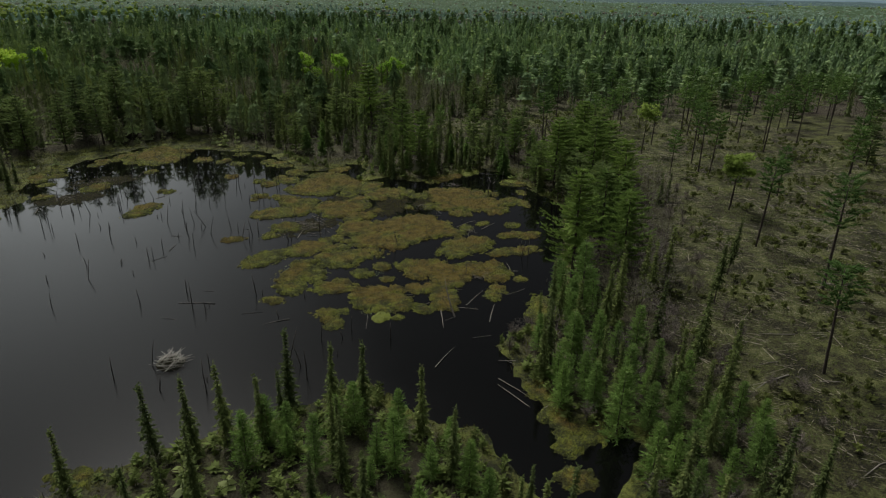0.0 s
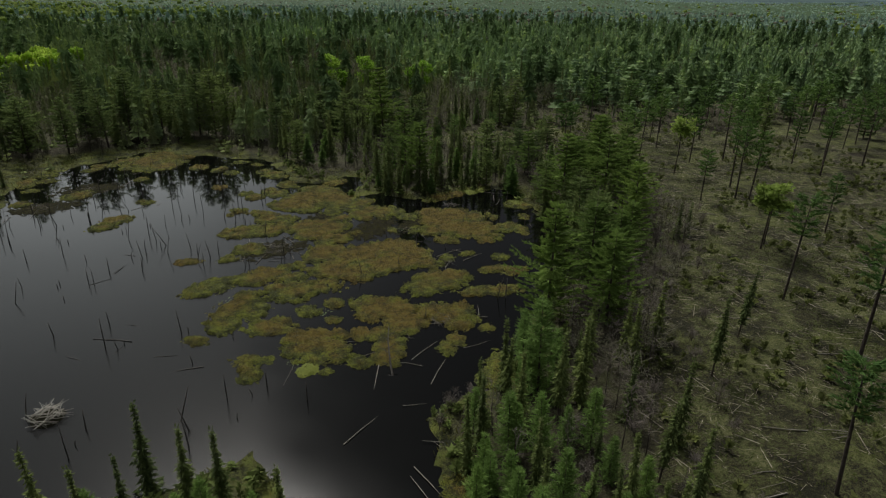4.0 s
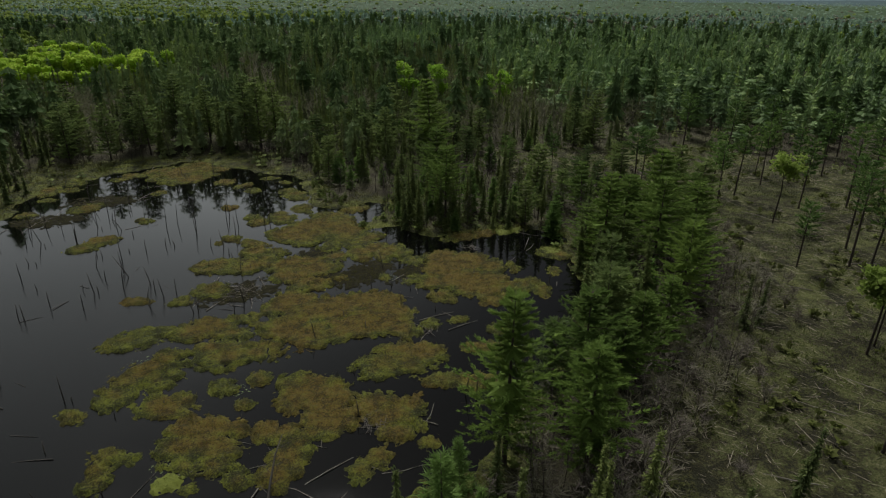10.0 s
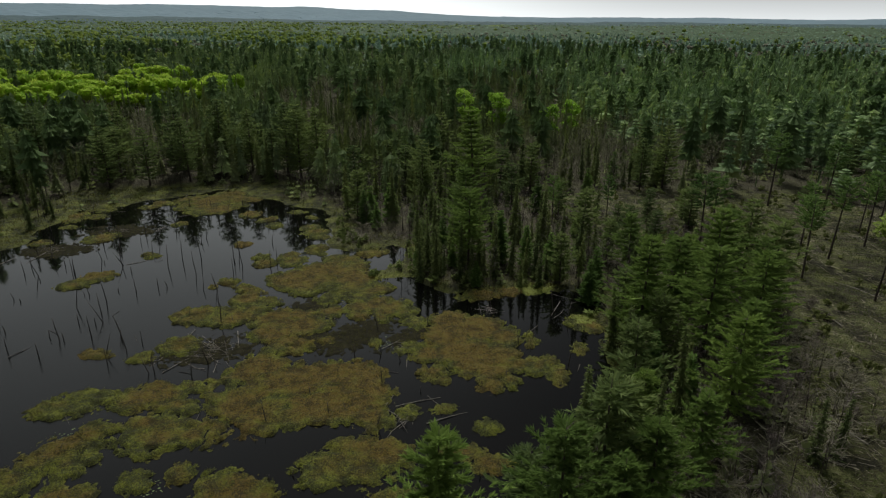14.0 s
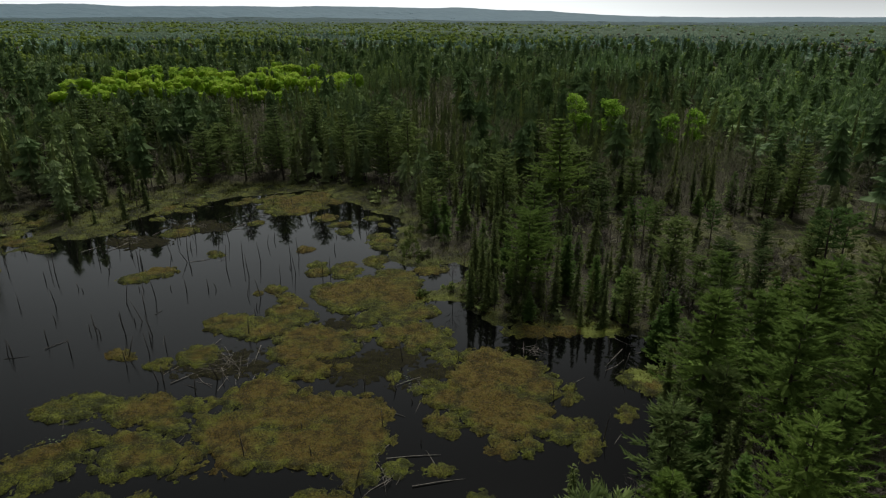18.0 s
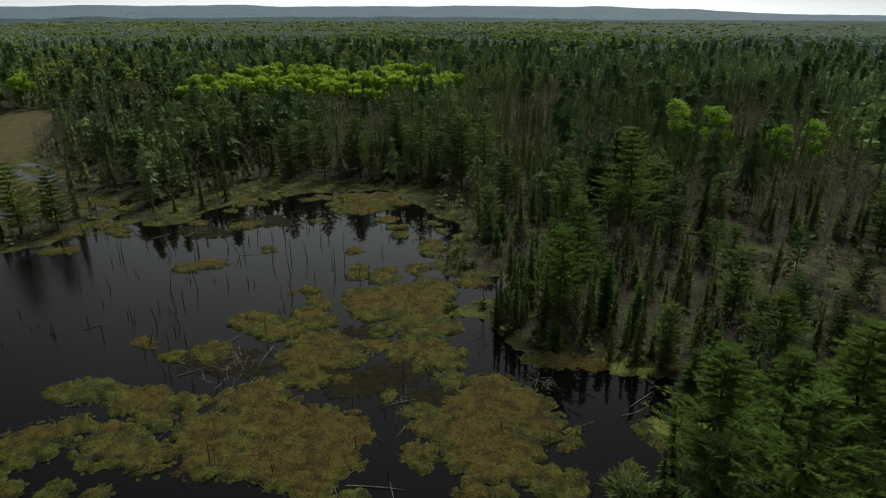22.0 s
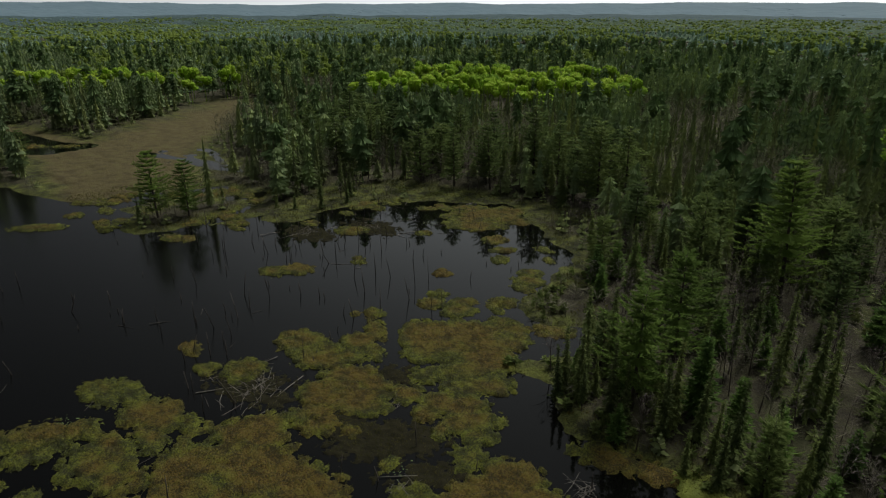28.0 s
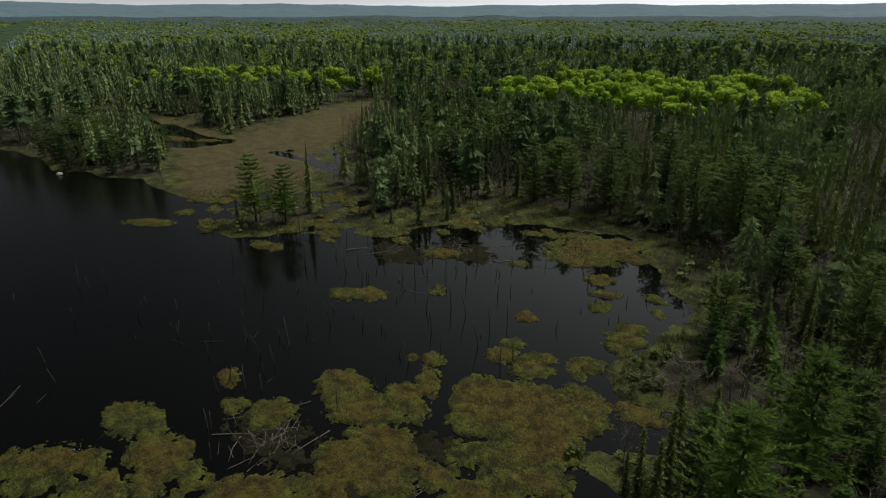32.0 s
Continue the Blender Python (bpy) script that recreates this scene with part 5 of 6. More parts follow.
def low_cone(seed, rows, per, aspect, bare, club, wide, droop):
    """A spruce or pine for the middle distance, half-width 1 and as tall as its aspect."""
    rng = np.random.default_rng(seed)
    parts = []
    for z in np.linspace(bare, 0.95, rows):
        k = per
        az = rng.uniform(0, 6.28) + np.arange(k) * 6.283 / k + rng.normal(0, 0.3, k)
        r = (club + (1 - z) / (1 - bare) * 0.95) ** 0.85 * rng.uniform(0.6, 1.15, k)
        base = np.stack([0 * az, 0 * az, z * aspect + 0.25 * r], 1)
        d_ = np.stack([np.cos(az) * r, np.sin(az) * r, droop * r * rng.uniform(0.3, 1.3, k)], 1)
        L = np.linalg.norm(d_, axis=1)
        parts.append(fronds(base, d_ / L[:, None], L, wide * r + 0.08, rng))
    k = 3
    az = np.arange(k) * 2.1
    parts.append(fronds(np.stack([0 * az, 0 * az, 0.86 * aspect + 0 * az], 1), unit(az, np.full(k, 1.45)), np.full(k, 0.14 * aspect), np.full(k, 0.12 + 0.5 * club), rng))
    tv, tf = stem([(0, 0, 0), (0, 0, aspect * 0.9)], (0.1, 0.02), 3)
    return squashed(joined(parts + [(tv, tf)]), aspect)


def woods(name, xy, h, width, protos, mat, label, seed):
    """Joins one low tree for every place into one mesh."""
    rng = np.random.default_rng(seed)
    z = ground_z(xy[:, 0], xy[:, 1])
    pick = rng.integers(0, len(protos), len(xy))
    parts, tones = [], []
    for i, (pv, pf) in enumerate(protos):
        s = pick == i
        m_ = int(s.sum())
        if not m_:
            continue
        a = rng.uniform(0, 6.28, m_)
        ca, sa = np.cos(a)[:, None], np.sin(a)[:, None]
        w_ = (width[s] * rng.uniform(0.85, 1.15, m_))[:, None]
        vx = (pv[:, 0] * ca - pv[:, 1] * sa) * w_ + xy[s, 0][:, None]
        vy = (pv[:, 0] * sa + pv[:, 1] * ca) * w_ + xy[s, 1][:, None]
        vz = pv[:, 2] * h[s][:, None] + z[s][:, None]
        v = np.stack([vx, vy, vz], -1).reshape(-1, 3)
        f_ = (pf[None] + (np.arange(m_) * len(pv))[:, None, None]).reshape(-1, 3)
        parts.append((v, f_))
        tones.append(np.repeat(rng.uniform(0, 1, m_), len(pv)))
    v, f_ = joined(parts)
    me_ = build(name, v, f_, mat)
    at_ = me_.attributes.new("tone", "FLOAT", "POINT")
    at_.data.foreach_set("value", np.concatenate(tones).astype(np.float32))
    tagged(new(name, me_), label, "woods", kind="stuff")


def places(seed, spacing, r0, r1, a0, a1, jitter=0.5):
    """Jittered places between two distances and two headings (degrees left of +y) around the pond."""
    rng = np.random.default_rng(seed)
    n_ = int(2 * r1 / spacing) + 1
    g = (np.arange(n_) - n_ / 2) * spacing
    x, y = np.meshgrid(g, g)
    x = (x + rng.uniform(-jitter, jitter, x.shape) * spacing + 45).ravel()
    y = (y + rng.uniform(-jitter, jitter, y.shape) * spacing + 60).ravel()
    r, az = np.hypot(x - 45, y - 60), np.degrees(np.arctan2(-(x - 45), y - 60))
    ok = (r > r0) & (r < r1) & (az > a0) & (az < a1)
    return np.stack([x[ok], y[ok]], 1)


def tiered(seed, tiers, pts, aspect, bare, club, sag, thick, uneven=0.25, power=0.85, trunk=True):
    """A conifer of ragged closed skirts, brought to height 1 and half-width 1."""
    rng = np.random.default_rng(seed)
    zs = np.linspace(bare, 0.92, tiers)
    b1, b2 = rng.normal(0, 0.12, 2)
    reach = lambda z: (club + (1 - z) / (1 - bare)) ** power / (club + 1) ** power * rng.uniform(1 - uneven, 1 + 0.6 * uneven)
    v, f_ = skirts(rng, zs * aspect, lambda z: reach(z / aspect), pts, sag, lambda z: (b1 * z / aspect, b2 * z / aspect), thick, (1.3 if sag > 0.1 else 0.7) * aspect * (0.92 - bare) / tiers)
    over = v[:, 2] > aspect
    v[over, 2] = aspect
    parts = [(v, f_)]
    if trunk:
        parts.append(stem([(0, 0, 0), (b1, b2, aspect)], (0.07, 0.015), 3))
    return squashed(joined(parts), aspect)


def lump(rng, level):
    """A knobbly ball."""
    bm = bmesh.new()
    bmesh.ops.create_icosphere(bm, subdivisions=level, radius=1.0)
    bm.verts.ensure_lookup_table()
    v = np.array([q.co for q in bm.verts])
    f_ = np.array([[q.index for q in fc.verts] for fc in bm.faces])
    bm.free()
    return v * rng.uniform(0.72, 1.15, (len(v), 1)), f_


def aspen_low(seed, k, leaf, knobs=4, level=2):
    """A round leafy crown of a few knobs with leaf sprays on them, half-width 1, on a tree 3.6 high."""
    rng = np.random.default_rng(seed)
    parts, cen = [], []
    for i in range(knobs):
        a = 6.28 * i / knobs + rng.uniform(0, 1)
        c = np.array([0.5 * math.cos(a), 0.5 * math.sin(a), 2.55 + rng.uniform(-0.45, 0.45)]) * (rng.uniform(0.7, 1.1), rng.uniform(0.7, 1.1), 1) if i else np.array([0, 0, 2.9])
        r = (rng.uniform(0.42, 0.58) if knobs < 6 else rng.uniform(0.27, 0.42)) if knobs > 1 else 0.85
        v, f_ = lump(rng, level)
        parts.append((v * r * (1, 1, 0.95 if knobs > 3 else 1.55) + c * (1, 1, 1 if knobs > 3 else 0.8), f_))
        cen.append((c * (1, 1, 1 if knobs > 3 else 0.8), r))
    if k:
        pick = rng.integers(0, knobs, k)
        q = rng.normal(size=(k, 3))
        q /= np.linalg.norm(q, axis=1, keepdims=True)
        pos = np.array([cen[i][0] for i in pick]) + q * np.array([cen[i][1] for i in pick])[:, None] * 0.9
        d_ = q + rng.normal(0, 0.7, (k, 3))
        parts.append(fronds(pos, d_ / np.linalg.norm(d_, axis=1, keepdims=True), np.full(k, leaf), np.full(k, leaf * 0.8), rng))
    if level > 1:
        parts.append(stem([(0, 0, 0), (0, 0, 2.6)], (0.05, 0.02), 3))
    return squashed(joined(parts), 3.6)


def bare_low(seed, k):
    """A leafless crown of fine stems, half-width 1, on a tree 5 high."""
    rng = np.random.default_rng(seed)
    z = rng.uniform(1.2, 3.8, k)
    base = np.stack([0 * z, 0 * z, z], 1)
    az, el = rng.uniform(0, 6.28, k), rng.uniform(0.3, 1.0, k)
    tw = fronds(base, unit(az, el), rng.uniform(0.8, 1.5, k), 0.055 + 0 * z, rng)
    tw2 = fronds(base + unit(az, el) * 0.6, unit(az + rng.normal(0, 0.9, k), el), rng.uniform(0.5, 1.0, k), 0.05 + 0 * z, rng)
    tw3 = fronds(base + unit(az, el) * 0.9, unit(az + rng.normal(0, 1.2, k), el + 0.3), rng.uniform(0.4, 0.8, k), 0.045 + 0 * z, rng)
    return squashed(joined([tw, tw2, tw3, stem([(0, 0, 0), (0, 0, 4.6)], (0.045, 0.012), 3)]), 5.0)


SPR_NEAR = [tiered(806 + k, 17, 5, 8.5, (0.06, 0.2, 0.1)[k % 3], 0.06, 0.5, 0.7, 0.3, 1.0) for k in range(8)]
SPR_LOW = [tiered(800 + k, 10, 4, 8.5, (0.05, 0.15, 0.08)[k % 3], 0.06, 0.5, 0.9, 0.3, 1.05) for k in range(8)]
PIN_NEAR = [tiered(826 + k, 12, 8, 4.0, (0.15, 0.3, 0.22)[k % 3], 0.3, 0.12, 0.4, 0.45, 0.75) for k in range(8)]
PIN_LOW = [tiered(820 + k, 8, 6, 4.2, (0.12, 0.28, 0.2)[k % 3], 0.25, 0.12, 0.5, 0.4, 0.8) for k in range(8)]
THIN_LOW = [tiered(835 + k, 7, 6, 4.2, (0.35, 0.45, 0.25)[k % 3], 0.3, 0.12, 0.5, 0.4, 0.75) for k in range(8)]
ASP_LOW = [aspen_low(860 + k, 260, 0.15, 8, 2) for k in range(5)]
ASP_FAR = [aspen_low(870 + k, 16, 0.35, 2, 1) for k in range(5)]
ASP_TINY = [aspen_low(875 + k, 0, 0.3, 1, 1) for k in range(5)]
BARE_LOW = [bare_low(880 + k, 26) for k in range(5)]
BRUSH_LOW = [bare_low(885 + k, 20) for k in range(5)]


def wooded(p, margin=5.0):
    x, y = p[:, 0], p[:, 1]
    near_ = (x > 18) & (x < 96) & (y < 158) | (y < 50)
    return (pond(x, y) > margin) & (clearing(x, y) > 1) & (meadow(x, y) > 0.5) & ~near_


def clear_of_trees(p, gap=1.5):
    ts = np.array([(a, b) for a, b, g in TAKEN])
    ok = np.ones(len(p), bool)
    near = np.hypot(p[:, 0] - 40, p[:, 1] - 100) < 260
    for i in np.nonzero(near)[0]:
        ok[i] = ((ts - p[i]) ** 2).sum(1).min() > gap * gap
    return ok


def grove(x, y):
    """Below zero inside the aspen groves."""
    g = arm(x, y, -110, 238, -48, 272, 18, 23)
    g = np.minimum(g, arm(x, y, -130, 280, -80, 320, 14, 16))
    g = np.minimum(g, arm(x, y, -245, 115, -190, 200, 12, 15))
    g = np.minimum(g, arm(x, y, -330, 400, -180, 480, 25, 30))
    g = np.minimum(g, arm(x, y, -440, 350, -370, 410, 15, 15))
    return g + 9 * fbm(x / 25, y / 25, 91)


rng_w = np.random.default_rng(17)
# middle woods
p = places(31, 2.8, 20, 300, -72, 108)
p = p[wooded(p)]
p = p[clear_of_trees(p)]
thin = fbm(p[:, 0] / 30, p[:, 1] / 30, 93)
far_ = np.hypot(p[:, 0] - 45, p[:, 1] - 60) > 190
near_east = (p[:, 0] > 92) & (p[:, 1] < 185) & (np.hypot(p[:, 0] - 45, p[:, 1] - 60) < 230)
p = p[rng_w.uniform(size=len(p)) < np.where(near_east, 0.22, np.where(far_, 0.7, 0.85)) + 0.5 * thin]
p = p[(grove(p[:, 0], p[:, 1]) > 0) | (rng_w.uniform(size=len(p)) < 0.3)]
kind_ = fbm(p[:, 0] / 35, p[:, 1] / 35, 95) + 0.45 * (rng_w.uniform(size=len(p)) - 0.5)
east = p[:, 0] > 95
asp = (grove(p[:, 0], p[:, 1]) < 0) & (rng_w.uniform(size=len(p)) < 0.85)
north_ = (p[:, 0] > 15) & (p[:, 1] > 165)
bare_ = (~asp) & (kind_ < np.where(east | north_, -0.26, -0.12))
pine_ = (~asp) & (~bare_) & ((kind_ > 0.17) | (east & (kind_ > -0.15)) | (north_ & (kind_ > 0.12)))
spr_ = ~(asp | bare_ | pine_)
rise_ = 1 + 0.5 * fbm(p[:, 0] / 16, p[:, 1] / 16, 107)
R_ = lambda m_, a, b: rng_w.uniform(a, b, int(m_.sum()))
close_ = np.hypot(p[:, 0] - 20, p[:, 1] - 100) < 118
for sel, shapes, name_, sd in ((spr_ & close_, SPR_NEAR, "near_spruce_woods", 21), (spr_ & ~close_, SPR_LOW, "spruce_woods", 1)):
    woods(name_, p[sel], (5.5 + 8.0 * R_(sel, 0, 1) ** 1.6) * rise_[sel], R_(sel, 1.1, 2.1), shapes, M_WOODS, "dense dark spruce woods behind the pond", sd)
pe_, pw_ = pine_ & east, pine_ & ~east
for sel, shapes, name_, sd in ((pw_ & close_, PIN_NEAR, "near_pine_woods", 23), (pw_ & ~close_, PIN_LOW, "pine_woods", 2)):
    woods(name_, p[sel], R_(sel, 8, 14), R_(sel, 1.5, 2.9), shapes, M_PINEWOODS, "green pines among the northern spruces", sd)
near_e = np.hypot(p[:, 0] - 70, p[:, 1] - 90) < 150
THIN_NEAR = [tiered(845 + k, 9, 8, 4.2, (0.35, 0.5, 0.25)[k % 3], 0.4, -0.08, 0.25, 0.45, 0.7) for k in range(8)]
for sel, shapes, name_, sd in ((pe_ & near_e, THIN_NEAR, "near_eastern_pine_woods", 24), (pe_ & ~near_e, THIN_LOW, "eastern_pine_woods", 22)):
    woods(name_, p[sel], 5.5 + 9.5 * R_(sel, 0, 1) ** 1.3, R_(sel, 1.4, 3.0), shapes, M_EASTWOODS, "light green pine woods beyond the clearing, lightened for haze", sd)
woods("bare_woods", p[bare_], R_(bare_, 6, 10), R_(bare_, 1.2, 2.0), BARE_LOW, M_BUDS, "leafless brown deciduous woods among the spruces", 3)
woods("aspen_grove", p[asp], R_(asp, 10, 16), R_(asp, 2.8, 4.4), ASP_LOW, M_ASPENWOODS, "grove of aspens in bright spring leaf", 4)
# broad old pines standing over the rest
EMERGENT = [tiered(990 + k, 11, 9, 3.3, (0.2, 0.3, 0.25)[k % 3], 0.4, 0.08, 0.3, 0.5, 0.6) for k in range(8)]
q = places(45, 13.0, 110, 620, -72, 108, 0.9)
q = q[wooded(q, 8.0) & (rng_w.uniform(size=len(q)) < 0.42 + 0.6 * fbm(q[:, 0] / 60, q[:, 1] / 60, 108))]
al_ = np.ones(len(q), bool)
woods("emergent_pine_woods", q, R_(al_, 12, 17.5), R_(al_, 2.6, 4.2), EMERGENT, M_OLDPINE, "broad dark old pines standing over the spruce woods", 27)
# far woods: leaf colours carry painted haze, more of it from 520 m outwards
FAR_MID = [tiered(910 + k, 5, 4, (6.5, 3.8, 5.0)[k % 3], (0.08, 0.25, 0.15)[k % 3], (0.1, 0.35, 0.2)[k % 3], (0.4, 0.0, 0.2)[k % 3], 0.7, 0.35, 0.8, False) for k in range(9)]
FAR_SMALL = [tiered(950 + k, 3, 3, (4.5, 2.8, 3.6)[k % 3], 0.15, (0.15, 0.4, 0.25)[k % 3], 0.2, 1.0, 0.35, 0.8, False) for k in range(9)]
FAR_TINY = [tiered(970 + k, 2, 3, (4.2, 3.0, 3.6)[k % 3], 0.15, (0.15, 0.35, 0.25)[k % 3], 0.2, 1.0, 0.35, 0.7, False) for k in range(9)]
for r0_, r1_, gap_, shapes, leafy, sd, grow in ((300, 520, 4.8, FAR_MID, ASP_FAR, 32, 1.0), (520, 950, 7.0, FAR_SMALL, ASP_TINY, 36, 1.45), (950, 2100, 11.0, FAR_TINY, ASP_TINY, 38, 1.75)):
    p = places(sd, gap_, r0_, r1_, -70, 105)
    p = p[wooded(p)]
    p = p[rng_w.uniform(size=len(p)) < 0.92 + 0.5 * fbm(p[:, 0] / 35, p[:, 1] / 35, 101)]
    u_ = rng_w.uniform(size=len(p))
    clump = fbm(p[:, 0] / 55, p[:, 1] / 55, 102)
    band = fbm(p[:, 0] / 90, p[:, 1] / 45, 97)
    west = smooth(160, -120, p[:, 0])
    asp = ((grove(p[:, 0], p[:, 1]) < 0) & (u_ < 0.75)) | ((band > 0.4 - 0.32 * west) & (u_ < 0.1 + 0.45 * west)) | (u_ > 0.985 - 0.015 * west)
    bare_ = (~asp) & (u_ < 0.1 + 0.45 * clump)
    con = ~(asp | bare_)
    fe_ = con & (p[:, 0] > 60 + 40 * fbm(p[:, 0] / 90, p[:, 1] / 90, 99))
    fw_ = con & ~fe_
    tall = (1 - 0.35 * clump) * (1.0 if r0_ < 500 else 0.9)
    woods("far_conifer_woods", p[fw_], (5.5 + 9.5 * R_(fw_, 0, 1) ** 1.5) * tall[fw_], R_(fw_, 1.7, 3.2) * grow, shapes, M_PINEWOODS if r0_ < 500 else M_HAZYWOODS, "conifer woods reaching far behind the pond", sd)
    woods("far_eastern_woods", p[fe_], (5.5 + 8.5 * R_(fe_, 0, 1) ** 1.4) * tall[fe_], R_(fe_, 1.7, 3.2) * grow, shapes, M_EASTWOODS if r0_ < 500 else M_HAZYWOODS, "light green pine woods reaching to the east, lightened for haze", sd + 20)
    woods("far_bare_woods", p[bare_], R_(bare_, 6, 10), R_(bare_, 1.6, 2.6) * grow, leafy, M_BUDS, "leafless grey-brown trees among far conifers", sd + 60)
    woods("far_aspen_woods", p[asp], R_(asp, 8, 12.5), R_(asp, 2.4, 3.8) * (0.5 + 0.5 * grow), leafy, M_FARASPEN, "bright aspens scattered through far woods", sd + 40)


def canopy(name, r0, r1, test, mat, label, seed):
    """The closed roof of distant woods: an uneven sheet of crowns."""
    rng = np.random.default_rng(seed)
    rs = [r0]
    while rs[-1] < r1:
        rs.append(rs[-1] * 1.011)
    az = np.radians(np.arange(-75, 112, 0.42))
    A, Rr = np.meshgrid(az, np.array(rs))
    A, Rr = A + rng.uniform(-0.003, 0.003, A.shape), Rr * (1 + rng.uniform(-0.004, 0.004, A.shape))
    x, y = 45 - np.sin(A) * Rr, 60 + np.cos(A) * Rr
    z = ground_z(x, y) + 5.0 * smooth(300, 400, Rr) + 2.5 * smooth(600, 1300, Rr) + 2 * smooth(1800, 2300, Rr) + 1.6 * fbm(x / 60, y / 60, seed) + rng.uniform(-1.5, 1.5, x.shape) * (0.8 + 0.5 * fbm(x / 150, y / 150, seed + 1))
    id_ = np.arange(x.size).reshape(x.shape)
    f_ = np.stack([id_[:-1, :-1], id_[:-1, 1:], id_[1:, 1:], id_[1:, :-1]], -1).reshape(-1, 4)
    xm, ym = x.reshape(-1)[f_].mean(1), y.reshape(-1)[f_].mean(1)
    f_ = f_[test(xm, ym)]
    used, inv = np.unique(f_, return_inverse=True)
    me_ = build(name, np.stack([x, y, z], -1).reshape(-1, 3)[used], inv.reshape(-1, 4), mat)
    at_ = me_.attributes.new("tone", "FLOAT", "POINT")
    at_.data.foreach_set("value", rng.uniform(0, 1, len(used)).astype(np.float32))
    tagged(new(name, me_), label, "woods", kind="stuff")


pale = lambda x, y: (np.hypot(x - 45, y - 60) > 1560) & (fbm(x / 170, y / 80, 98) + 0.25 * vnoise(x / 12, y / 12, 99) > 0.3 + 0.25 * (x > 200))
near_hills = lambda x, y: np.hypot(x - 45, y - 60) + 350 * fbm(x / 300, y / 120, 103) > 1900
# sheet added below the far treetops; its dark colour stands for shade between them
canopy("gap_shade_canopy", 300, 2600, lambda x, y: ~pale(x, y) & ~near_hills(x, y) & (pond(x, y) > 9) & (meadow(x, y) > 6) & (clearing(x, y) > 6), M_CANOPY, "distant wooded plain, dark sheet for the shade between trees", 7)
# past 2950 m the stronger haze tint takes over
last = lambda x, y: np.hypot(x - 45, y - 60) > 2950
canopy("hazed_hill_woods", 1300, 3050, lambda x, y: near_hills(x, y) & ~last(x, y), M_HAZYHILLS, "dark wooded low hills in the distance, tinted blue-grey for haze", 7)
canopy("hazed_ridge_woods", 2900, 4600, last, M_HAZYRIDGE, "wooded hills along the horizon, coloured bluish for haze", 7)
canopy("distant_aspen_woods", 1500, 2600, lambda x, y: pale(x, y) & ~near_hills(x, y), M_FARASPEN, "leafing woods in the distance, dulled as by haze", 7)

# undergrowth of leafless alder and small firs on the forest floor
p = places(35, 2.7, 20, 240, -75, 115)
px_, py_ = p[:, 0], p[:, 1]
p = p[(pond(px_, py_) > 1.5) & (clearing(px_, py_) + 5 * ((px_ < 95) & (py_ < 118)) + 4 * fbm(px_ / 6, py_ / 6, 105) > -1) & (meadow(px_, py_) > -0.5) & (py_ > 24)]
p = p[rng_w.uniform(size=len(p)) < 0.5 + 0.25 * (p[:, 1] > 135)]
dk = rng_w.uniform(size=len(p)) < 0.68 + 0.5 * fbm(p[:, 0] / 12, p[:, 1] / 12, 96)
lt = ~dk
SHRUB_LOW = [bare_low(890 + k, 9) for k in range(4)]
FIR_LOW = [low_cone(895 + k, 4, 4, 2.6, 0.02, 0.12, 0.8, -0.1) for k in range(4)]
woods("undergrowth", p[dk], R_(dk, 1.2, 4.0), R_(dk, 0.7, 1.9), SHRUB_LOW[:2] + BRUSH_LOW, M_BUDS, "leafless brown undergrowth among the trees", 10)
woods("fir_undergrowth", p[lt], R_(lt, 1.2, 4.0), R_(lt, 0.6, 1.2), FIR_LOW, M_WOODS, "small firs among the trees", 11)

# low bog shrubs, ankle to chest high
p = places(41, 1.25, 0, 95, -180, 180)
px_, py_ = p[:, 0], p[:, 1]
pd_ = pond(px_, py_)
south = (px_ < 36) & (py_ < 54) & (py_ > 22) & (pd_ > 0.8)
rim_ = (pd_ > 0.5) & (pd_ < 5) & (fbm(px_ / 5, py_ / 5, 94) > 0.0) & (px_ > 25) & (py_ < 150)
p = p[(south & (rng_w.uniform(size=len(p)) < 0.6)) | (rim_ & (rng_w.uniform(size=len(p)) < 0.5))]
BOG_LOW = [low_cone(930 + k, 4, 7, 1.3, 0.05, 0.35, 0.4, 0.35) for k in range(4)]
M_BOG = foliage("bog_shrub_leaves", (0.08, 0.095, 0.032), (0.125, 0.16, 0.046), (0.17, 0.23, 0.06), single=False, glow=0.35, patch=0.25)
al_ = np.ones(len(p), bool)
woods("bog_shrubs", p, R_(al_, 0.5, 1.5), R_(al_, 0.35, 0.85), BOG_LOW, M_BOG, "low olive bog shrubs along the shore", 12)

# raspberry, fern and young birch over the clearing
p = places(43, 1.7, 0, 130, -180, 60)
px_, py_ = p[:, 0], p[:, 1]
p = p[(clearing(px_, py_) < 1.5) & (fbm(px_ / 6, py_ / 6, 104) > 0.02) & (py_ > 12) & (pond(px_, py_) > 3)]
p = p[rng_w.uniform(size=len(p)) < 0.65]
CLEAR_LOW = [low_cone(960 + k, 3, 5, 0.7, 0.05, 0.5, 0.45, 0.35) for k in range(4)]
M_HERB = foliage("clearing_herbs", (0.07, 0.072, 0.028), (0.105, 0.118, 0.036), (0.145, 0.17, 0.045), single=False, glow=0.35, patch=0.12)
al_ = np.ones(len(p), bool)
woods("clearing_herbs", p, R_(al_, 0.25, 0.9), R_(al_, 0.25, 0.75), CLEAR_LOW, M_HERB, "low olive herbs and young brush in the clearing", 13)

# grey-brown brush between the shore trees and the clearing
p = places(44, 1.7, 0, 120, -180, 120)
px_, py_ = p[:, 0], p[:, 1]
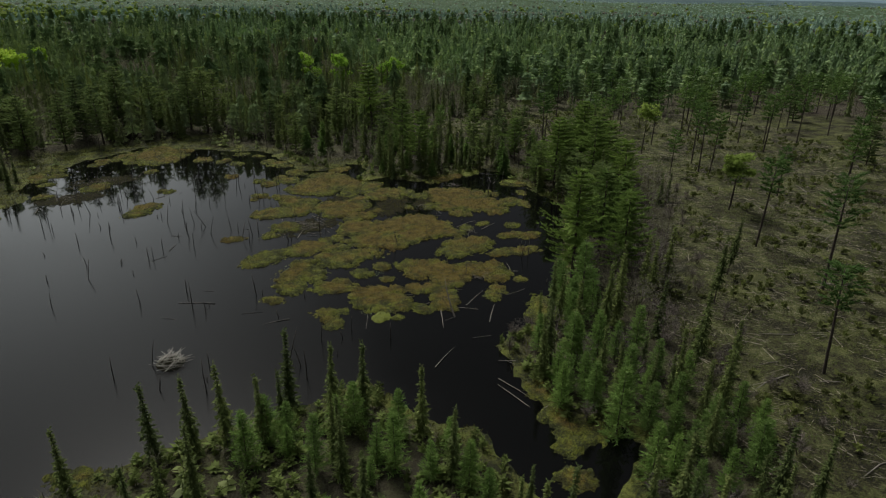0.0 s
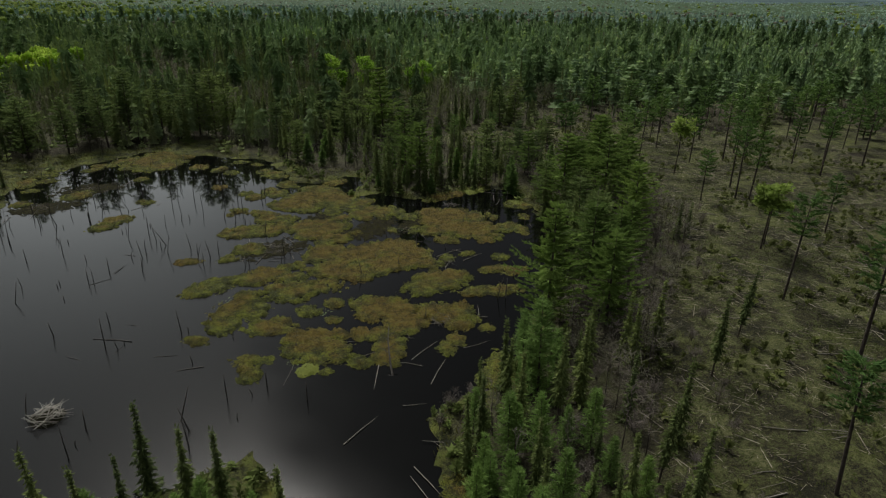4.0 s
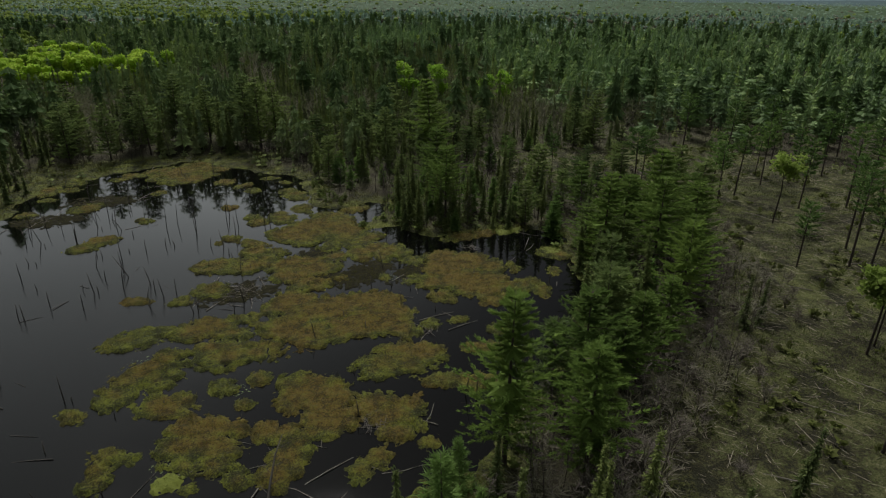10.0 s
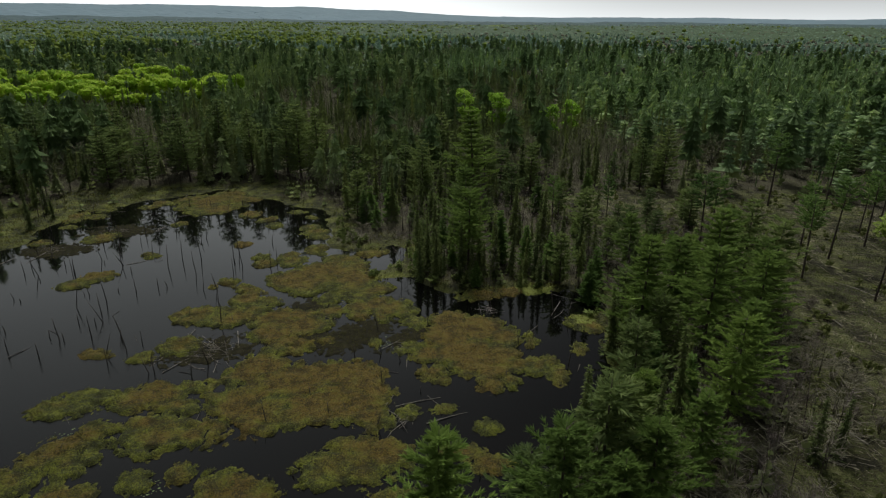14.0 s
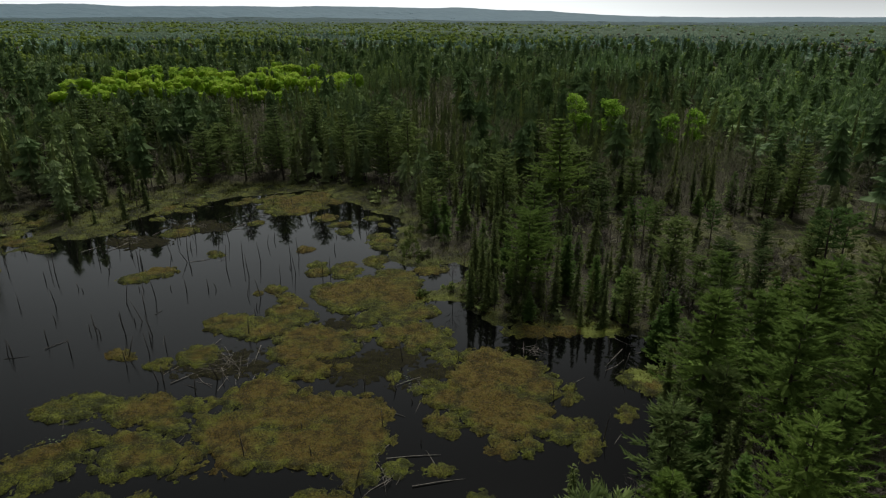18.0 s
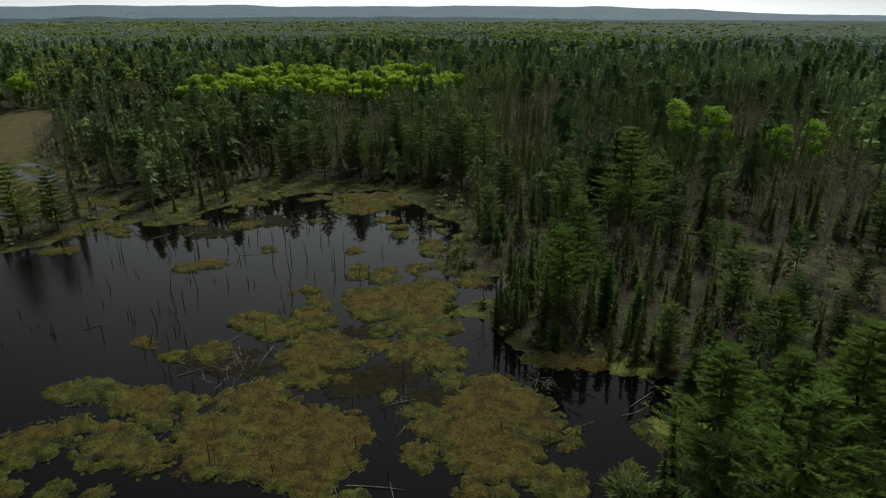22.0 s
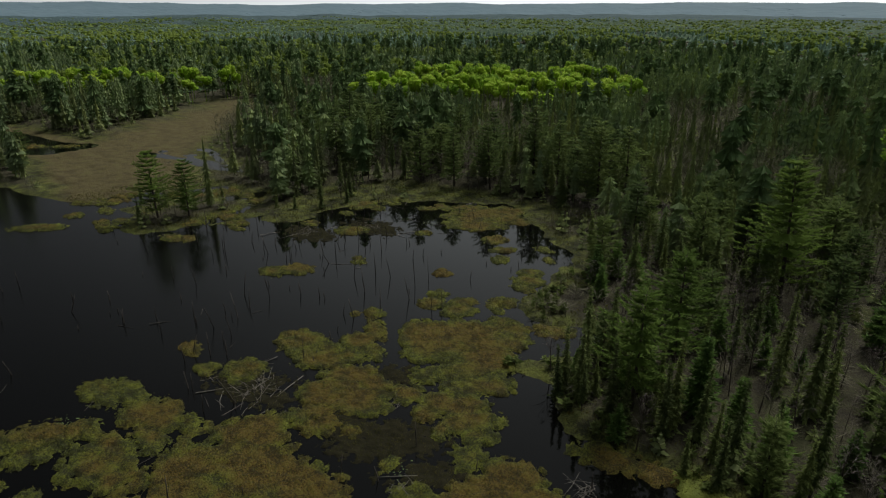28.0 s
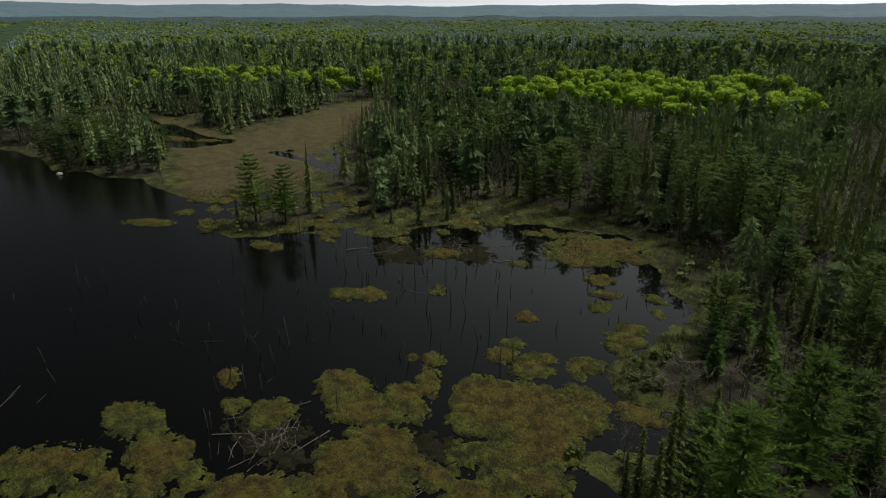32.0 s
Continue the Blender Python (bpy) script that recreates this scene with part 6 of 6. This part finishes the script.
p = p[(pond(px_, py_) > 3) & (clearing(px_, py_) > -10) & (px_ - py_ < 7) & (px_ - py_ > -18) & (px_ > 50) & (px_ < 92) & (py_ > 46)]
p = p[rng_w.uniform(size=len(p)) < 0.6 + 0.6 * fbm(p[:, 0] / 7, p[:, 1] / 7, 106)]
al_ = np.ones(len(p), bool)
woods("brush_belt", p, R_(al_, 1.5, 4.8), R_(al_, 0.9, 1.9), BARE_LOW + BRUSH_LOW[:2], M_BUDS, "leafless grey-brown brush at the edge of the clearing", 14)


# ---- dead wood in and round the pond ----
DRNG = np.random.default_rng(77)


def snag_mesh(seed, h, mat):
    """A broken dead stem with a few stubs."""
    rng = np.random.default_rng(seed)
    dx, dy = rng.normal(0, 0.05, 2)
    parts = [stem([(0, 0, -0.5), (dx * h * 0.5, dy * h * 0.5, h * 0.5), (dx * h * 1.3, dy * h * 1.3, h)], (0.07, 0.055, 0.022), 4)]
    for k in range(int(rng.integers(0, 4))):
        z = h * rng.uniform(0.35, 0.9)
        p0 = np.array([dx * z, dy * z, z])
        parts.append(stem([p0, p0 + unit(np.array(rng.uniform(0, 6.28)), np.array(0.4)) * rng.uniform(0.15, 0.5)], (0.018, 0.006), 3))
    return build("snag", *joined(parts), mat, True)


def stick_mesh(seed, ln, r, mat, name="log"):
    """A lying stem along x, slightly bent."""
    rng = np.random.default_rng(seed)
    b_ = rng.normal(0, 0.03 * ln, 2)
    return build(name, *stem([(-ln / 2, 0, 0), (0, b_[0], abs(b_[1]) * 0.4), (ln / 2, 0, 0)], (r, r * 0.8, r * 0.35), 5), mat, True)


SNAGS = [snag_mesh(900 + k, (0.6, 1.0, 1.5, 2.0, 2.8, 3.6)[k], M_SNAG) for k in range(6)]
LOGS = [stick_mesh(920 + k, (1.4, 2.0, 2.8, 3.6, 4.8)[k], (0.022, 0.028, 0.034, 0.04, 0.055)[k], M_DEAD) for k in range(5)]
DARKLOGS = [stick_mesh(930 + k, (1.6, 2.6, 3.8)[k], (0.03, 0.035, 0.05)[k], M_SNAG) for k in range(3)]


def snags(count, x0, x1, y0, y1, tall=6):
    k = 0
    while k < count:
        x, y = DRNG.uniform(x0, x1), DRNG.uniform(y0, y1)
        if pond(np.array([x]), np.array([y]))[0] > -0.6:
            count -= 0.2
            continue
        ob = new("snag", SNAGS[int(DRNG.integers(0, tall))])
        ob.matrix_basis = pose(x, y, 0, DRNG.normal(0, 7), DRNG.normal(0, 7), DRNG.uniform(0, 360))
        tagged(ob, "dark drowned tree stem rising from still water", "snag", "drowned snags")
        k += 1


def logs(count, x0, x1, y0, y1, kinds=LOGS, z=0.03, label="bleached fallen stem floating on the dark water", tilt=2.0):
    for k in range(count):
        x, y = DRNG.uniform(x0, x1), DRNG.uniform(y0, y1)
        ob = new("driftwood_log", kinds[int(DRNG.integers(0, len(kinds)))])
        ob.matrix_basis = pose(x, y, z, 0, DRNG.normal(0, tilt), DRNG.uniform(0, 360))
        tagged(ob, label, "driftwood", "fallen stems in the pond")


snags(70, -8, 26, 92, 136)
snags(20, 2, 24, 54, 80)
snags(20, 34, 62, 62, 96, 5)
snags(50, -46, -4, 100, 152)
snags(26, -6, 24, 134, 158, 5)
snags(14, 40, 68, 96, 116, 5)
snags(18, -30, 4, 58, 100)
logs(26, 24, 46, 52, 72)
logs(26, 18, 32, 95, 103)
logs(14, 44, 52, 84, 104)
logs(20, -20, 6, 126, 156)
logs(12, 30, 36, 38, 50)
logs(8, 60, 70, 94, 118)
logs(24, 0, 30, 60, 120, DARKLOGS, 0.02, "dark waterlogged stem lying in the pond")
logs(10, -30, 4, 150, 166)


def brush_pile(x, y, size, count, seed, name="brush_pile", label="tangle of bleached sticks in the water", category="brush pile", mound=0.0, thick=0.02, mat=None):
    """Crossed sticks, each a part, with a low mound of mud under them where there is one."""
    rng = np.random.default_rng(seed)
    top = new(name)
    tagged(top, label, category)
    if mound:
        a = np.linspace(0, 2 * np.pi, 15)[:-1]
        rings = [(1.0, -0.1), (0.8, 0.25), (0.5, 0.6), (0.2, 0.85)]
        v = [(math.cos(q) * r * size * (1 + 0.1 * math.sin(3 * q)), math.sin(q) * r * size, z * mound) for r, z in rings for q in a] + [(0, 0, mound * 0.9)]
        f_ = [(i * 14 + k, i * 14 + (k + 1) % 14, (i + 1) * 14 + (k + 1) % 14) for i in range(3) for k in range(14)]
        f_ += [(i * 14 + k, (i + 1) * 14 + (k + 1) % 14, (i + 1) * 14 + k) for i in range(3) for k in range(14)]
        f_ += [(42 + k, 42 + (k + 1) % 14, 56) for k in range(14)]
        part("mound", build("mound", v, f_, M_PEAT, True), top)
    me_ = [stick_mesh(seed + 50 + k, size * q, thick, mat or M_DEAD, "stick") for k, q in enumerate((0.7, 1.0, 1.3, 1.6))]
    for k in range(count):
        rr, a = size * math.sqrt(rng.uniform(0, 1)) * 0.85, rng.uniform(0, 6.28)
        hz = mound * max(0, 1 - rr / size) + 0.08 + rng.uniform(0, 0.18)
        st = part("stick", me_[int(rng.integers(0, 4))], top)
        st.matrix_basis = pose(rr * math.cos(a), rr * math.sin(a), hz, 0, rng.normal(0, 12), math.degrees(a) + rng.choice([0, 90]) + rng.normal(0, 35))
    top.matrix_basis = pose(x, y, 0)
    return top


brush_pile(-0.4, 64.2, 1.6, 60, 1001, "beaver_lodge", "beaver lodge of bleached sticks on a mud mound", "beaver lodge", 0.9, 0.03, M_BLEACH)
brush_pile(24.5, 99.0, 2.4, 26, 1002)
brush_pile(40.5, 70.0, 1.6, 22, 1003)
brush_pile(47.5, 86.5, 1.4, 12, 1004)
brush_pile(57.0, 110.5, 1.5, 24, 1005)
brush_pile(46.5, 100.2, 1.5, 14, 1006)
brush_pile(-14.0, 131.0, 2.0, 22, 1007)
brush_pile(-8.0, 140.5, 2.2, 22, 1008)
brush_pile(36.5, 108.0, 1.2, 12, 1009)

# a drowned tree lying half under water
fallen = new("fallen_tree")
tagged(fallen, "dark drowned tree lying half under water", "fallen tree")
part("trunk", build("trunk", *stem([(0, 0, -0.3), (1.6, 0.3, 0.8), (3.6, 0.5, 2.2), (5.2, 0.4, 3.1)], (0.14, 0.11, 0.07, 0.03), 6), M_SNAG, True), fallen)
for k in range(6):
    z = 0.5 + 0.4 * k
    part("branch", build("branch", *stem([(1.2 + 0.6 * k, 0.3, z), (1.6 + 0.6 * k, 0.3 + (-1) ** k * 0.9, z + 0.5)], (0.04, 0.01), 4), M_SNAG, True), fallen)
fallen.matrix_basis = pose(32.0, 60.5, 0.0, 0, 0, 75)

# a pale boulder at the far shore
bm = bmesh.new()
bmesh.ops.create_icosphere(bm, subdivisions=3, radius=1.0)
for v in bm.verts:
    v.co *= 1 + 0.16 * noise.noise(v.co * 1.3) + 0.05 * noise.noise(v.co * 4)
    v.co.x *= 1.1
    v.co.y *= 0.7
    v.co.z *= 0.45
me = bpy.data.meshes.new("boulder")
bm.to_mesh(me)
bm.free()
me.materials.append(M_PALEBARK)
ob = new("boulder", me)
ob.matrix_basis = pose(-104, 83.5, 0.2)
tagged(ob, "pale grey boulder in shallow water", "boulder")


# ---- low growth: blades, slash, lily pads ----
def blades(name, pos, h, mat, label, seed, wide=0.28):
    rng = np.random.default_rng(seed)
    k = len(pos)
    v, f_ = fronds(pos, unit(rng.uniform(0, 6.28, k), rng.uniform(0.5, 1.4, k)), h * rng.uniform(0.5, 1.3, k), wide * h * rng.uniform(0.6, 1.3, k), rng)
    tagged(new(name, build(name, v, f_, mat)), label, "sedge", kind="stuff")


tops = np.concatenate(MAT_TOPS)
g_rng = np.random.default_rng(12)
pick = g_rng.integers(0, len(tops), 80000)
blades("mat_sedge", tops[pick] + g_rng.normal(0, 0.1, (len(pick), 3)) * (1, 1, 0) - (0, 0, 0.03), 0.2, M_TUFT, "rusty sedge blades on the floating mats", 13)

q = np.stack([g_rng.uniform(-70, 100, 90000), g_rng.uniform(22, 180, 90000)], 1)
pq, mq = pond(q[:, 0], q[:, 1]), meadow(q[:, 0], q[:, 1])
q = q[(pq > 0.1) & ((pq < 4.5) | (mq < 0)) & (fbm(q[:, 0] / 4, q[:, 1] / 4, 15) > -0.25)][:26000]
blades("shore_sedge", np.c_[q, ground_z(q[:, 0], q[:, 1]) - 0.04], 0.5, M_TUFT, "pale olive sedge along the shore", 14)

q = np.stack([g_rng.uniform(35, 150, 90000), g_rng.uniform(15, 165, 90000)], 1)
q = q[(clearing(q[:, 0], q[:, 1]) < 2) & (fbm(q[:, 0] / 5, q[:, 1] / 5, 16) > -0.05)][:34000]
M_GRASS = foliage("clearing_grass", (0.06, 0.075, 0.02), (0.1, 0.12, 0.035), (0.15, 0.15, 0.06), single=False, glow=0.3, patch=0.15)
blades("clearing_grass", np.c_[q, ground_z(q[:, 0], q[:, 1]) - 0.04], 0.36, M_GRASS, "tufts of grass and raspberry in the clearing", 17)

# cut branches and tops scattered over the clearing
n_s = 15000
q = np.stack([g_rng.uniform(36, 165, 50000), g_rng.uniform(12, 165, 50000)], 1)
q = q[(clearing(q[:, 0], q[:, 1]) < 1) & (fbm(q[:, 0] / 9, q[:, 1] / 9, 18) > -0.2)][:n_s]
az = g_rng.normal(2.3, 0.8, len(q))
ln = g_rng.lognormal(-0.6, 0.6, len(q)).clip(0.2, 4.0)
r = 0.012 + 0.007 * ln
d_ = np.stack([np.cos(az), np.sin(az), g_rng.normal(0, 0.1, len(q))], 1)
s_ = np.stack([-np.sin(az), np.cos(az), 0 * az], 1)
c0 = np.c_[q, ground_z(q[:, 0], q[:, 1]) + 0.08]
e0, e1 = c0 - d_ * ln[:, None] / 2, c0 + d_ * ln[:, None] / 2
up = np.array([0, 0, 1.0])
v = np.stack([e0 + s_ * r[:, None], e0 - s_ * r[:, None], e0 + up * r[:, None] * 1.4, e1 + s_ * r[:, None] * 0.6, e1 - s_ * r[:, None] * 0.6, e1 + up * r[:, None] * 0.9], 1).reshape(-1, 3)
k = 6 * np.arange(len(q))[:, None]
f_ = np.concatenate([k + t for t in ([0, 2, 5], [0, 5, 3], [1, 4, 5], [1, 5, 2], [0, 1, 2], [3, 5, 4])])
tagged(new("slash", build("slash", v, f_, M_SLASH)), "cut branches and tops scattered over the clearing", "slash", kind="stuff")

CUT = [stick_mesh(940 + k, (2.5, 4.0, 5.5)[k], (0.045, 0.06, 0.075)[k], M_DEAD, "cut_log") for k in range(3)]
for k in range(70):
    while True:
        x, y = DRNG.uniform(45, 125), DRNG.uniform(15, 150)
        if clearing(np.array([x]), np.array([y]))[0] < -2:
            break
    ob = new("cut_log", CUT[int(DRNG.integers(0, 3))])
    ob.matrix_basis = pose(x, y, float(ground_z(np.array([x]), np.array([y]))[0]) + 0.08, 0, DRNG.normal(0, 3), DRNG.normal(130, 40))
    tagged(ob, "cut pale log lying in the clearing", "log", "logs in the clearing")

# lily pads
q = np.concatenate([np.stack([g_rng.normal(a, 0.7, 34), g_rng.normal(b, 0.6, 34)], 1) for a, b in ((16.6, 83.2), (17.0, 81.0), (22.6, 66.5), (27.2, 76.6), (-2, 150), (44.5, 101.5))])
a = np.linspace(0, 2 * np.pi, 7)[:-1]
r = g_rng.uniform(0.04, 0.1, len(q))
v = np.stack([q[:, None, 0] + np.cos(a) * r[:, None], q[:, None, 1] + np.sin(a) * r[:, None], np.full((len(q), 6), 0.012)], -1).reshape(-1, 3)
k = 6 * np.arange(len(q))[:, None]
M_PAD = rough_mat("lily_pad", [(0.3, (0.05, 0.08, 0.02)), (0.7, (0.11, 0.14, 0.05))], 4.0, rough=0.7)
tagged(new("lily_pads", build("lily_pads", v, np.concatenate([k + t for t in ([0, 1, 2], [0, 2, 3], [0, 3, 4], [0, 4, 5])]), M_PAD)), "small pale green lily pads on dark water", "lily pads", kind="stuff")
